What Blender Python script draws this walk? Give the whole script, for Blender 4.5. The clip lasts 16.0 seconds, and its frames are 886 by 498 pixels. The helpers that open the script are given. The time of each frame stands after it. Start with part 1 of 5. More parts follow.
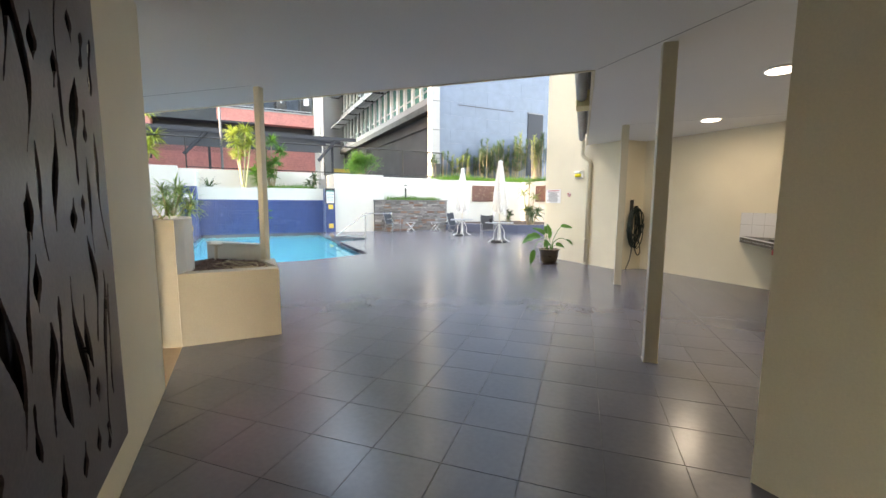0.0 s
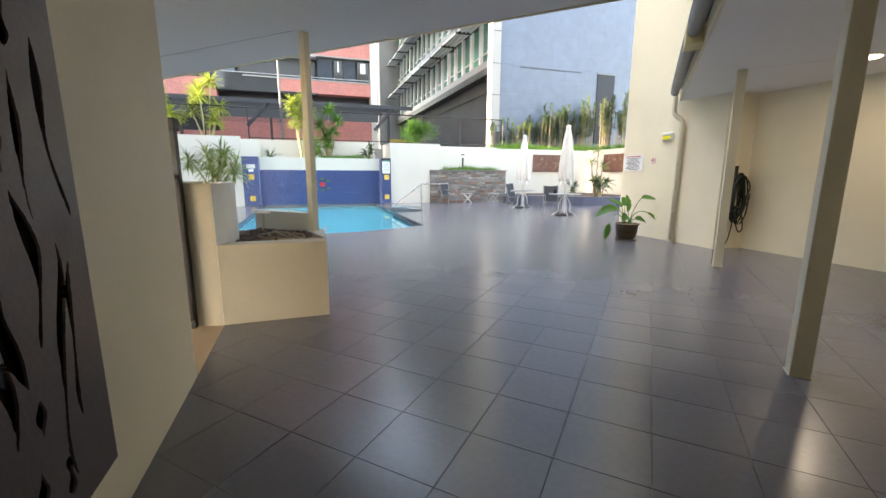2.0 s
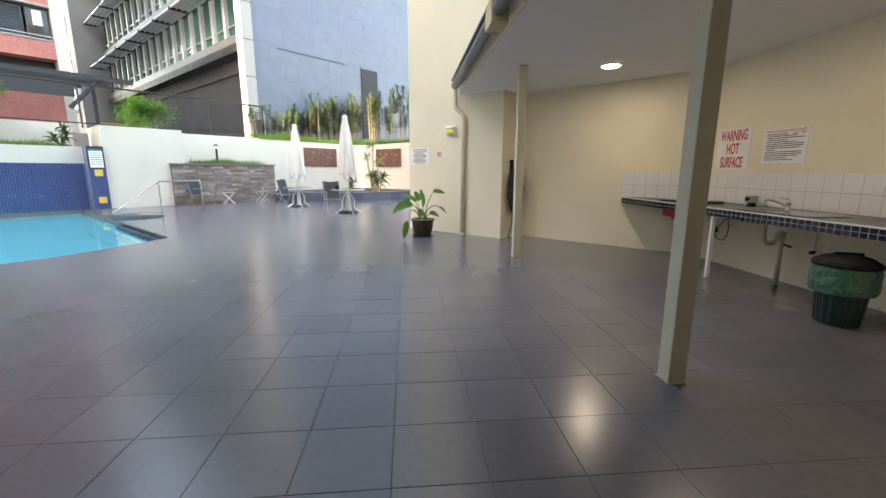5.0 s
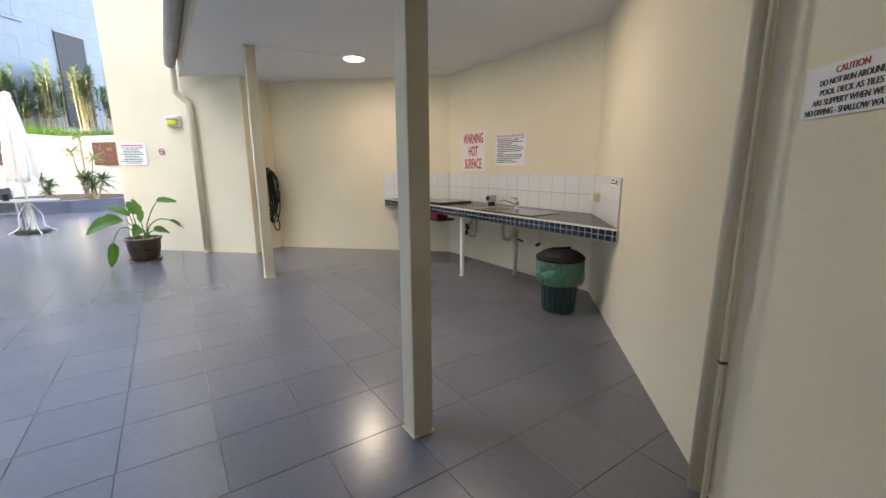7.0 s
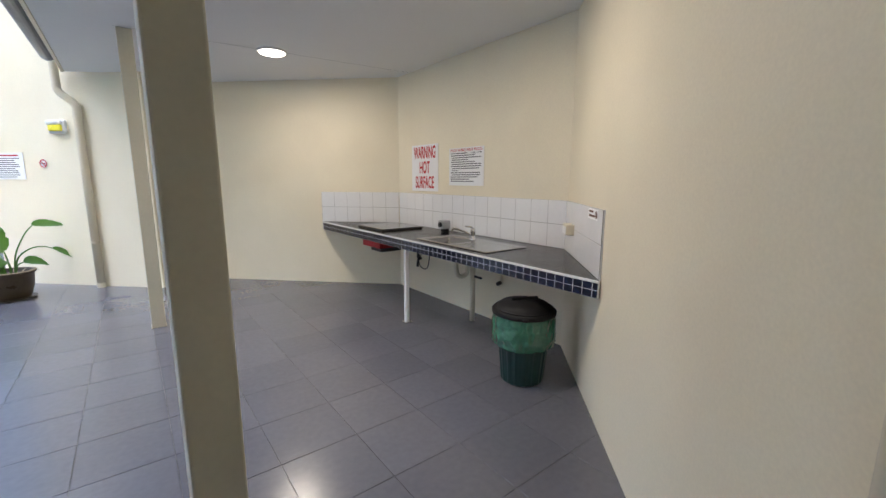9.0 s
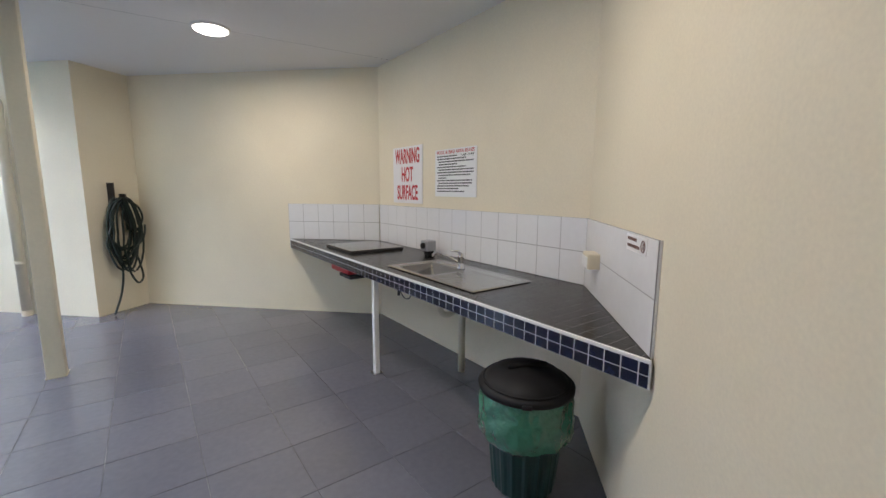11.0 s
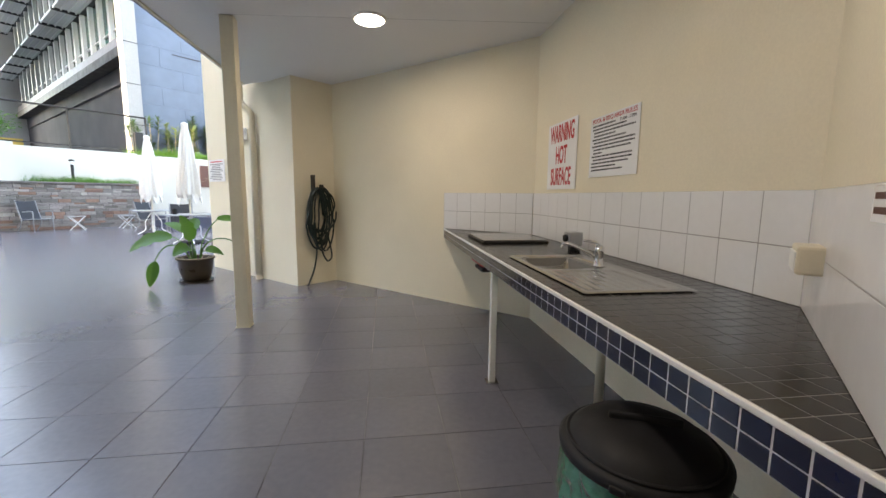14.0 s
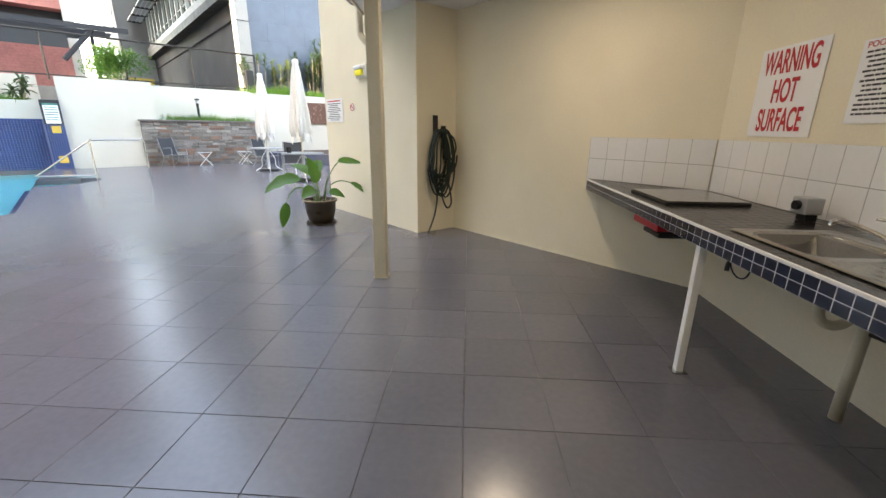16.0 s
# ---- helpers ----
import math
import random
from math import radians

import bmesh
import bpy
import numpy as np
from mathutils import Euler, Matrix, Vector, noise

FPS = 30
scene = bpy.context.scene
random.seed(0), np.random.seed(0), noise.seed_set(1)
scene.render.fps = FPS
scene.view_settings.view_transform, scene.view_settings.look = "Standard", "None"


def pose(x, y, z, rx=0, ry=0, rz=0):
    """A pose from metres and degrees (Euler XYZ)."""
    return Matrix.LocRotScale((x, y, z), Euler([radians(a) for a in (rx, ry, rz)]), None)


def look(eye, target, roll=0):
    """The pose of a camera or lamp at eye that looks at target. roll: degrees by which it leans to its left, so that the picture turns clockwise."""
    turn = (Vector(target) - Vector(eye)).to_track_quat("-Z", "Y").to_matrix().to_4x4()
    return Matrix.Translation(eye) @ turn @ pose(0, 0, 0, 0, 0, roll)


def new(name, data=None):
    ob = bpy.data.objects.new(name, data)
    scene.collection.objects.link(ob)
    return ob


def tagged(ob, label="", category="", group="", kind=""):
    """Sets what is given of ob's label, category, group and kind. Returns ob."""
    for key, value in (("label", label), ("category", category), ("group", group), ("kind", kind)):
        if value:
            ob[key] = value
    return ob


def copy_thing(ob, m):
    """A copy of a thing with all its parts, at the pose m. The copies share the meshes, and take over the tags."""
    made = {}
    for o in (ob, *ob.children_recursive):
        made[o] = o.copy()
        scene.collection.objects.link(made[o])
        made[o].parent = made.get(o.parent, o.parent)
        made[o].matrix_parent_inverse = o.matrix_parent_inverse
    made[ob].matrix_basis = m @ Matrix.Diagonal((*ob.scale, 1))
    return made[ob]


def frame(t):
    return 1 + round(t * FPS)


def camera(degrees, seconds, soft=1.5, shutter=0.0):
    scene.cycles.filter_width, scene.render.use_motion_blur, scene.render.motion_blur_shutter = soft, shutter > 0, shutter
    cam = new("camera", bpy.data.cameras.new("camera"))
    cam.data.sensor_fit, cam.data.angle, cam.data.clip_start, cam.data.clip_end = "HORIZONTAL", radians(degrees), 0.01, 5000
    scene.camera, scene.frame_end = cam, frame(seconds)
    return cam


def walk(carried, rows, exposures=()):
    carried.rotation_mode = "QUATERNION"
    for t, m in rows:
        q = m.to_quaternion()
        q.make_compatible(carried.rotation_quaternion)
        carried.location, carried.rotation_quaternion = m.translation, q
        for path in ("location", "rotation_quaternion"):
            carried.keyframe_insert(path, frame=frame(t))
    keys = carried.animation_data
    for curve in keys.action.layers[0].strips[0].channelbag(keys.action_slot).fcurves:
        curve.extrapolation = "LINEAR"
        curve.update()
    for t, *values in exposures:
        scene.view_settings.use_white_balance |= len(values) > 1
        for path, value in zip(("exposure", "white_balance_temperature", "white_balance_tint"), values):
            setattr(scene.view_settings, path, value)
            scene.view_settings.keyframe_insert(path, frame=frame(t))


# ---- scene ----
cam = camera(95.4, 16.0)
PATH = [
    (0, (0.218, 0.566, 1.467), (-0.428, 2.445, 1.241), 0.3),
    (0.5, (0.076, 0.766, 1.446), (-0.576, 2.627, 1.116), 0.3),
    (1, (-0.003, 0.903, 1.427), (-0.74, 2.726, 1.064), 0.3),
    (1.5, (-0.1, 1.07, 1.398), (-0.915, 2.86, 1.036), 0.2),
    (2, (-0.174, 1.192, 1.373), (-1.058, 2.95, 1.012), 0.2),
    (2.5, (-0.294, 1.332, 1.378), (-1.198, 3.079, 1.016), 0.3),
    (3, (-0.436, 1.499, 1.362), (-1.341, 3.245, 0.998), 0.4),
    (3.5, (-0.596, 1.708, 1.364), (-1.478, 3.465, 0.999), 0.3),
    (4, (-0.746, 1.919, 1.367), (-1.325, 3.797, 0.996), 0.3),
    (4.5, (-0.832, 2.108, 1.359), (-1.041, 4.061, 0.982), 0.1),
    (5, (-0.829, 2.378, 1.337), (-0.657, 4.334, 0.958), 0.1),
    (5.2, (-0.81, 2.461, 1.361), (-0.49, 4.397, 0.975), -0.2),
    (7.5, (0.122, 3.085, 1.418), (1.28, 4.672, 1.039), 0.2),
    (8, (0.343, 3.241, 1.412), (1.513, 4.822, 1.053), 0.4),
    (8.5, (0.546, 3.403, 1.504), (1.728, 4.976, 1.144), 0.2),
    (9, (0.77, 3.599, 1.496), (1.975, 5.159, 1.159), 0.2),
    (9.5, (0.977, 3.791, 1.474), (2.192, 5.351, 1.17), 0.3),
    (11.8, (1.815, 4.399, 1.503), (2.888, 6.066, 1.237), 0.4),
    (12, (1.877, 4.43, 1.504), (2.838, 6.163, 1.235), 0.5),
    (12.5, (2.088, 4.465, 1.453), (2.694, 6.354, 1.196), 0.4),
    (13, (2.204, 4.45, 1.405), (2.503, 6.411, 1.146), 0.4),
    (13.5, (2.258, 4.452, 1.351), (2.533, 6.416, 1.093), 0.4),
    (14, (2.261, 4.481, 1.29), (2.54, 6.444, 1.028), 0.6),
    (14.5, (2.198, 4.559, 1.286), (2.484, 6.506, 0.928), 0.5),
    (15, (2.065, 4.711, 1.284), (2.349, 6.63, 0.794), 0.6),
    (15.5, (1.884, 4.776, 1.333), (2.085, 6.687, 0.779), 0.5),
    (16, (1.688, 4.881, 1.382), (1.577, 6.795, 0.814), 0.6),
]
walk(cam, [(t, look(eye, target, roll)) for t, eye, target, roll in PATH],
     exposures=[(0.0, 4.2, 8700, 14), (1.5, 4.05, 8700, 14), (3.5, 3.9, 8500, 14), (5.0, 3.85, 8700, 14), (7.5, 4.4, 7700, 14), (9.5, 4.4, 7100, 14),
                (12.0, 4.25, 6900, 14), (14.0, 4.1, 7900, 14), (15.0, 4.15, 8100, 14), (16.0, 4.05, 8600, 14)])

# ---- light ----
world = bpy.data.worlds.new("world")
scene.world = world
world.use_nodes = True
wn = world.node_tree.nodes
sky = wn.new("ShaderNodeTexSky")
sky.sky_type = "NISHITA"
sky.sun_disc = False
SUN_FROM = Vector((-0.69, -0.72, 0.42)).normalized()
sky.sun_elevation = math.asin(SUN_FROM.z)
sky.sun_rotation = math.atan2(SUN_FROM.x, SUN_FROM.y)
sky.dust_density = 2.5
sky.air_density = 1.0
world.node_tree.links.new(sky.outputs[0], wn["Background"].inputs[0])
wn["Background"].inputs[1].default_value = 0.15
sun = new("sun", bpy.data.lights.new("sun", "SUN"))
sun.data.energy, sun.data.angle, sun.data.color = 2.0, radians(0.6), (1.0, 0.94, 0.84)
sun.matrix_world = look(SUN_FROM * 50, (0, 0, 0))


# ---- materials ----
def material(name, color, rough=0.6, metal=0.0, vary=0.12, scale=3.0, fine=60.0, bump=0.15, dist=0.003, rand=0.0,
             island=0.0, spec=0.5, coat=0.0, ior=1.5, rvary=0.08, stain=None, stain_amount=0.0, stain_scale=1.2):
    """A painted or solid surface: colour varied at two scales, relief, and gloss that varies a little."""
    m = bpy.data.materials.new(name)
    m.use_nodes = True
    t = m.node_tree
    n, l = t.nodes, t.links
    b = n["Principled BSDF"]
    b.inputs["Metallic"].default_value = metal
    b.inputs["Specular IOR Level"].default_value = spec
    b.inputs["Coat Weight"].default_value = coat
    b.inputs["IOR"].default_value = ior
    geo = n.new("ShaderNodeNewGeometry")
    n1 = n.new("ShaderNodeTexNoise")
    n1.inputs["Scale"].default_value, n1.inputs["Detail"].default_value = scale, 5
    n2 = n.new("ShaderNodeTexNoise")
    n2.inputs["Scale"].default_value, n2.inputs["Detail"].default_value = fine, 3
    for k in (n1, n2):
        l.new(geo.outputs["Position"], k.inputs["Vector"])
    mix = n.new("ShaderNodeMath"); mix.operation = "ADD"
    l.new(n1.outputs[0], mix.inputs[0]); l.new(n2.outputs[0], mix.inputs[1])
    val = n.new("ShaderNodeMapRange")
    val.inputs[1].default_value, val.inputs[2].default_value = 0.6, 1.4
    val.inputs[3].default_value, val.inputs[4].default_value = 1 - vary, 1 + vary
    l.new(mix.outputs[0], val.inputs[0])
    last = val.outputs[0]
    for amount, out in ((rand, "obj"), (island, "isl")):
        if amount:
            if out == "obj":
                src = n.new("ShaderNodeObjectInfo").outputs["Random"]
            else:
                src = geo.outputs["Random Per Island"]
            r = n.new("ShaderNodeMapRange")
            r.inputs[3].default_value, r.inputs[4].default_value = 1 - amount, 1 + amount
            l.new(src, r.inputs[0])
            mu = n.new("ShaderNodeMath"); mu.operation = "MULTIPLY"
            l.new(last, mu.inputs[0]); l.new(r.outputs[0], mu.inputs[1])
            last = mu.outputs[0]
    vm = n.new("ShaderNodeVectorMath"); vm.operation = "SCALE"
    vm.inputs[0].default_value = color[:3]
    l.new(last, vm.inputs["Scale"])
    col = vm.outputs[0]
    if stain:
        n3 = n.new("ShaderNodeTexNoise")
        n3.inputs["Scale"].default_value, n3.inputs["Detail"].default_value = stain_scale, 6
        l.new(geo.outputs["Position"], n3.inputs["Vector"])
        sr = n.new("ShaderNodeMapRange")
        sr.inputs[1].default_value, sr.inputs[2].default_value = 0.48, 0.75
        sr.inputs[4].default_value = stain_amount
        l.new(n3.outputs[0], sr.inputs[0])
        mc = n.new("ShaderNodeMix"); mc.data_type = "RGBA"
        l.new(sr.outputs[0], mc.inputs[0]); l.new(col, mc.inputs[6])
        mc.inputs[7].default_value = (*stain, 1)
        col = mc.outputs[2]
    l.new(col, b.inputs["Base Color"])
    rr = n.new("ShaderNodeMapRange")
    rr.inputs[1].default_value, rr.inputs[2].default_value = 0.3, 0.7
    rr.inputs[3].default_value, rr.inputs[4].default_value = max(0.02, rough - rvary), min(1, rough + rvary)
    l.new(n1.outputs[0], rr.inputs[0]); l.new(rr.outputs[0], b.inputs["Roughness"])
    if bump:
        bp = n.new("ShaderNodeBump")
        bp.inputs["Strength"].default_value, bp.inputs["Distance"].default_value = bump, dist
        l.new(n2.outputs[0], bp.inputs["Height"]); l.new(bp.outputs[0], b.inputs["Normal"])
    return m


def leafy(m, color, share=0.35):
    """Lets light through a leaf material."""
    n, l = m.node_tree.nodes, m.node_tree.links
    tr, mx = n.new("ShaderNodeBsdfTranslucent"), n.new("ShaderNodeMixShader")
    tr.inputs[0].default_value = (*color, 1)
    mx.inputs[0].default_value = share
    l.new(n["Principled BSDF"].outputs[0], mx.inputs[1]); l.new(tr.outputs[0], mx.inputs[2])
    l.new(mx.outputs[0], n["Material Output"].inputs[0])


def glow(name, color, strength):
    m = bpy.data.materials.new(name)
    m.use_nodes = True
    b = m.node_tree.nodes["Principled BSDF"]
    b.inputs["Base Color"].default_value = (*color, 1)
    b.inputs["Emission Color"].default_value = (*color, 1)
    b.inputs["Emission Strength"].default_value = strength
    return m


CREAM = material("cream_render", (0.79, 0.715, 0.55), 0.62, vary=0.06, scale=1.1, fine=90, bump=0.035, stain=(0.58, 0.50, 0.36), stain_amount=0.22)
WHITEWALL = material("white_render", (0.62, 0.60, 0.535), 0.8, vary=0.05, scale=0.8, fine=50, bump=0.25, stain=(0.55, 0.52, 0.44), stain_amount=0.3)
CEILING = material("ceiling_paint", (0.77, 0.77, 0.755), 0.7, vary=0.03, scale=0.8, fine=70, bump=0.08)
POSTP = material("post_paint", (0.60, 0.55, 0.42), 0.45, vary=0.05, scale=3, fine=50, bump=0.08)
TILE = material("charcoal_tile", (0.126, 0.123, 0.140), 0.24, vary=0.10, scale=1.4, fine=26, bump=0.0, rand=0.06, rvary=0.012, spec=0.9)
TILEFAR = material("charcoal_tile_field", (0.126, 0.123, 0.140), 0.24, vary=0.10, scale=1.4, fine=26, bump=0.0, island=0.06, rvary=0.012, spec=0.9)
GROUT = material("grout", (0.10, 0.096, 0.098), 0.85, vary=0.4, scale=1.2, fine=20, stain=(0.34, 0.33, 0.32), stain_amount=0.7, stain_scale=1.6)
TAN = material("tan_strip", (0.42, 0.30, 0.19), 0.8, vary=0.15, scale=6, fine=80)
BLUET = material("blue_mosaic", (0.040, 0.075, 0.215), 0.2, vary=0.1, scale=3, fine=30, island=0.14, bump=0)
BLUEG = material("blue_grout", (0.13, 0.17, 0.30), 0.8)
NAVY = material("navy_tile", (0.004, 0.007, 0.026), 0.14, vary=0.2, scale=6, fine=30, island=0.3, rand=0.3, bump=0)
BLACKT = material("black_tile", (0.014, 0.013, 0.014), 0.2, spec=0.35, vary=0.2, scale=6, fine=40, island=0.15, rand=0.15, bump=0, rvary=0.03)
MGROUT = material("grey_grout", (0.33, 0.32, 0.31), 0.85)
LGROUT = material("light_grout", (0.62, 0.61, 0.60), 0.85)
DGROUT = material("dark_grout", (0.24, 0.235, 0.23), 0.85)
WTILE = material("white_tile", (0.76, 0.76, 0.76), 0.14, vary=0.03, scale=3, fine=25, bump=0.02, island=0.02)
WHITEP = material("white_paint", (0.80, 0.80, 0.78), 0.35, vary=0.04)
STEEL = material("stainless_steel", (0.47, 0.465, 0.455), 0.24, metal=1.0, vary=0.03, scale=3, fine=30, bump=0, rvary=0.02)
FRAMEG = material("grey_frame_paint", (0.26, 0.265, 0.27), 0.45, vary=0.06)
CHROME = material("chrome", (0.75, 0.75, 0.76), 0.1, metal=1.0, vary=0.02, bump=0)
BLACKM = material("black_metal", (0.010, 0.0095, 0.0095), 0.5, vary=0.3, fine=60)
DARKG = material("dark_grey_cladding", (0.04, 0.043, 0.05), 0.7, spec=0.3, vary=0.12, scale=0.6)
BLACKP = material("black_plastic", (0.008, 0.008, 0.009), 0.6, spec=0.3, vary=0.2, scale=12, fine=120, bump=0.1)
GREENP = material("green_plastic", (0.004, 0.032, 0.028), 0.38, vary=0.15, scale=8)
HOSE = material("hose_rubber", (0.006, 0.016, 0.011), 0.38, vary=0.25, scale=20)
STONE = material("ledge_stone", (0.21, 0.19, 0.175), 0.85, vary=0.3, scale=3, fine=25, bump=0.6, dist=0.012, rand=0.35)
MORTAR = material("mortar", (0.12, 0.11, 0.10), 0.95)
BRICK = material("red_brick", (0.50, 0.20, 0.175), 0.85, vary=0.22, scale=1.2, fine=9, bump=0.3, rand=0.12)
TOWER = material("tower_panel", (0.108, 0.138, 0.188), 0.42, vary=0.14, scale=0.35, fine=2.2, bump=0.02, rand=0.03, stain=(0.13, 0.165, 0.22), stain_amount=0.5, stain_scale=0.25)
CONC = material("concrete", (0.32, 0.32, 0.31), 0.8, vary=0.1, scale=0.7, fine=20)
GLASSG = material("green_glass", (0.07, 0.24, 0.21), 0.06, vary=0.3, scale=0.5, bump=0, rand=0.4)
GLASSD = material("dark_glass", (0.03, 0.035, 0.04), 0.06, vary=0.4, scale=0.6, bump=0, rand=0.4)
ALU = material("aluminium", (0.40, 0.41, 0.42), 0.4, metal=0.4, vary=0.05)
SHUT = material("roller_shutter", (0.55, 0.56, 0.58), 0.5, metal=0.0, vary=0.06)
FABRIC = material("umbrella_canvas", (0.74, 0.72, 0.68), 0.85, vary=0.05, scale=5, fine=200, bump=0.2)
SLING = material("grey_sling", (0.035, 0.037, 0.042), 0.8, vary=0.2, fine=300)
SOIL = material("bark_soil", (0.085, 0.055, 0.04), 0.95, vary=0.5, scale=12, fine=60, bump=0.9, dist=0.02)
CHIP = material("bark_chip", (0.17, 0.11, 0.085), 0.9, vary=0.4, scale=20, island=0.5)
BAGG = material("bin_liner", (0.03, 0.165, 0.095), 0.15, vary=0.2, scale=9, fine=30, bump=0.9, dist=0.012, coat=0.8)
# glossy black that stands in for shade inside the screen's slots
SLOTB = material("slot_shade_black", (0.02, 0.018, 0.017), 0.2, metal=0.4, vary=0.3, scale=4)
PALEFIN = material("pale_fin_paint", (0.52, 0.53, 0.53), 0.5, vary=0.08)
CANE = material("pale_yellow_cane", (0.46, 0.42, 0.22), 0.7, vary=0.2, scale=8)
PLANTR = material("planter_render", (0.44, 0.405, 0.325), 0.75, vary=0.07, scale=1.6, fine=80, bump=0.15, stain=(0.32, 0.28, 0.21), stain_amount=0.3)
LEAF = material("leaf_green", (0.06, 0.16, 0.03), 0.4, vary=0.3, scale=6, island=0.35, rand=0.15)
LEAFM = material("leaf_dull_yellow", (0.17, 0.21, 0.07), 0.5, vary=0.25, scale=5, island=0.4, rand=0.1)
LEAFB = material("leaf_light_green", (0.28, 0.40, 0.15), 0.5, vary=0.25, scale=5, island=0.4)
LEAFY = material("leaf_yellow_green", (0.32, 0.38, 0.075), 0.5, vary=0.25, scale=5, island=0.4, rand=0.1)
LEAFD = material("leaf_dark", (0.055, 0.10, 0.04), 0.5, vary=0.3, scale=5, island=0.45, rand=0.1)
GRASS = material("grass_blades", (0.075, 0.17, 0.03), 0.6, vary=0.3, scale=2, island=0.4)
for leaf_mat, through_color in (
        (LEAF, (0.14, 0.34, 0.04)), (LEAFM, (0.32, 0.38, 0.10)), (LEAFB, (0.42, 0.58, 0.18)),
                                (LEAFY, (0.40, 0.48, 0.09)), (LEAFD, (0.10, 0.17, 0.05)), (GRASS, (0.14, 0.34, 0.04))):
    leafy(leaf_mat, through_color, 0.12 if leaf_mat is LEAFD else 0.35)
STALK = material("pale_stem", (0.34, 0.27, 0.17), 0.8, vary=0.2, scale=8)
POTG = material("glazed_pot", (0.05, 0.036, 0.02), 0.35, vary=0.3, scale=8, spec=0.35)
RUSTP = material("rust_panel", (0.13, 0.055, 0.04), 0.6, vary=0.25, scale=4)
RED = material("red_ink", (0.55, 0.02, 0.03), 0.5, bump=0)
INK = material("black_ink", (0.03, 0.03, 0.035), 0.5, bump=0)
SIGNW = material("sign_white", (0.82, 0.82, 0.82), 0.4, vary=0.02, bump=0)
YEL = material("yellow_marker", (0.75, 0.50, 0.10), 0.5, bump=0)
PIPEP = material("painted_pipe", (0.66, 0.59, 0.45), 0.4, vary=0.05)
GUTTER = material("gutter_grey", (0.16, 0.16, 0.17), 0.4, vary=0.1)
WATERBED = material("pool_plaster", (0.30, 0.78, 0.82), 0.6, vary=0.06, scale=2, fine=10)
DRUMW = material("tub_render", (0.74, 0.715, 0.65), 0.8, vary=0.06, scale=2, fine=60, bump=0.15)
ARTM = material("bronze_screen", (0.105, 0.082, 0.076), 0.36, metal=0.5, vary=0.25, scale=2, fine=60)
LAMPON = glow("lamp_diffuser", (1.0, 0.97, 0.92), 0.5)
AMBER = material("amber_lens", (0.88, 0.76, 0.06), 0.3, bump=0)


def water_material():
    m = bpy.data.materials.new("pool_water")
    m.use_nodes = True
    n, l = m.node_tree.nodes, m.node_tree.links
    b = n["Principled BSDF"]
    b.inputs["Base Color"].default_value = (0.45, 0.93, 0.97, 1)
    b.inputs["Roughness"].default_value = 0.02
    b.inputs["IOR"].default_value = 1.33
    b.inputs["Transmission Weight"].default_value = 1.0
    w = n.new("ShaderNodeTexNoise")
    w.inputs["Scale"].default_value = 3.0
    bp = n.new("ShaderNodeBump")
    bp.inputs["Strength"].default_value, bp.inputs["Distance"].default_value = 0.12, 0.02
    l.new(w.outputs[0], bp.inputs["Height"]); l.new(bp.outputs[0], b.inputs["Normal"])
    return m


WATER = water_material()


# ---- builders ----
R2 = math.sqrt(2)


def un(u, n, z=0.0):
    """A place given along the two diagonals by which the courtyard is laid out."""
    return ((u - n) / R2, (u + n) / R2, z)


def thing(name, label="", category="", loc=(0, 0, 0), group="", rz=0.0):
    """An empty at a thing's base; its parts are given in its own frame."""
    e = new(name)
    e.matrix_basis = pose(*loc, 0, 0, rz)
    return tagged(e, label, category, group)


def part(name, bm, mat, parent=None, label="", smooth=False):
    """Links a bmesh as one mesh object, under a thing or a part."""
    me = bpy.data.meshes.new(name)
    bmesh.ops.recalc_face_normals(bm, faces=bm.faces)
    if smooth:
        for f in bm.faces:
            f.smooth = True
    bm.to_mesh(me)
    bm.free()
    for k in mat if isinstance(mat, (list, tuple)) else (mat,):
        me.materials.append(k)
    ob = new(name, me)
    if parent:
        ob.parent = parent
    return tagged(ob, label)


def solo(name, bm, mat, label="", category="", group="", kind="", smooth=False):
    """A thing or piece of the setting that is one mesh in world places."""
    return tagged(part(name, bm, mat, None, label, smooth), "", category, group, kind)


def structure(name, bm, mat, parent=None, label=""):
    return tagged(part(name, bm, mat, parent, label), kind="structure")


def prism(pts, z0, z1, bm=None, mi=0):
    bm = bm or bmesh.new()
    lo = [bm.verts.new((p[0], p[1], z0)) for p in pts]
    hi = [bm.verts.new((p[0], p[1], z1)) for p in pts]
    fs = [bm.faces.new(hi), bm.faces.new(lo[::-1])]
    for i in range(len(pts)):
        j = (i + 1) % len(pts)
        fs.append(bm.faces.new((lo[i], lo[j], hi[j], hi[i])))
    for f in fs:
        f.material_index = mi
    return bm


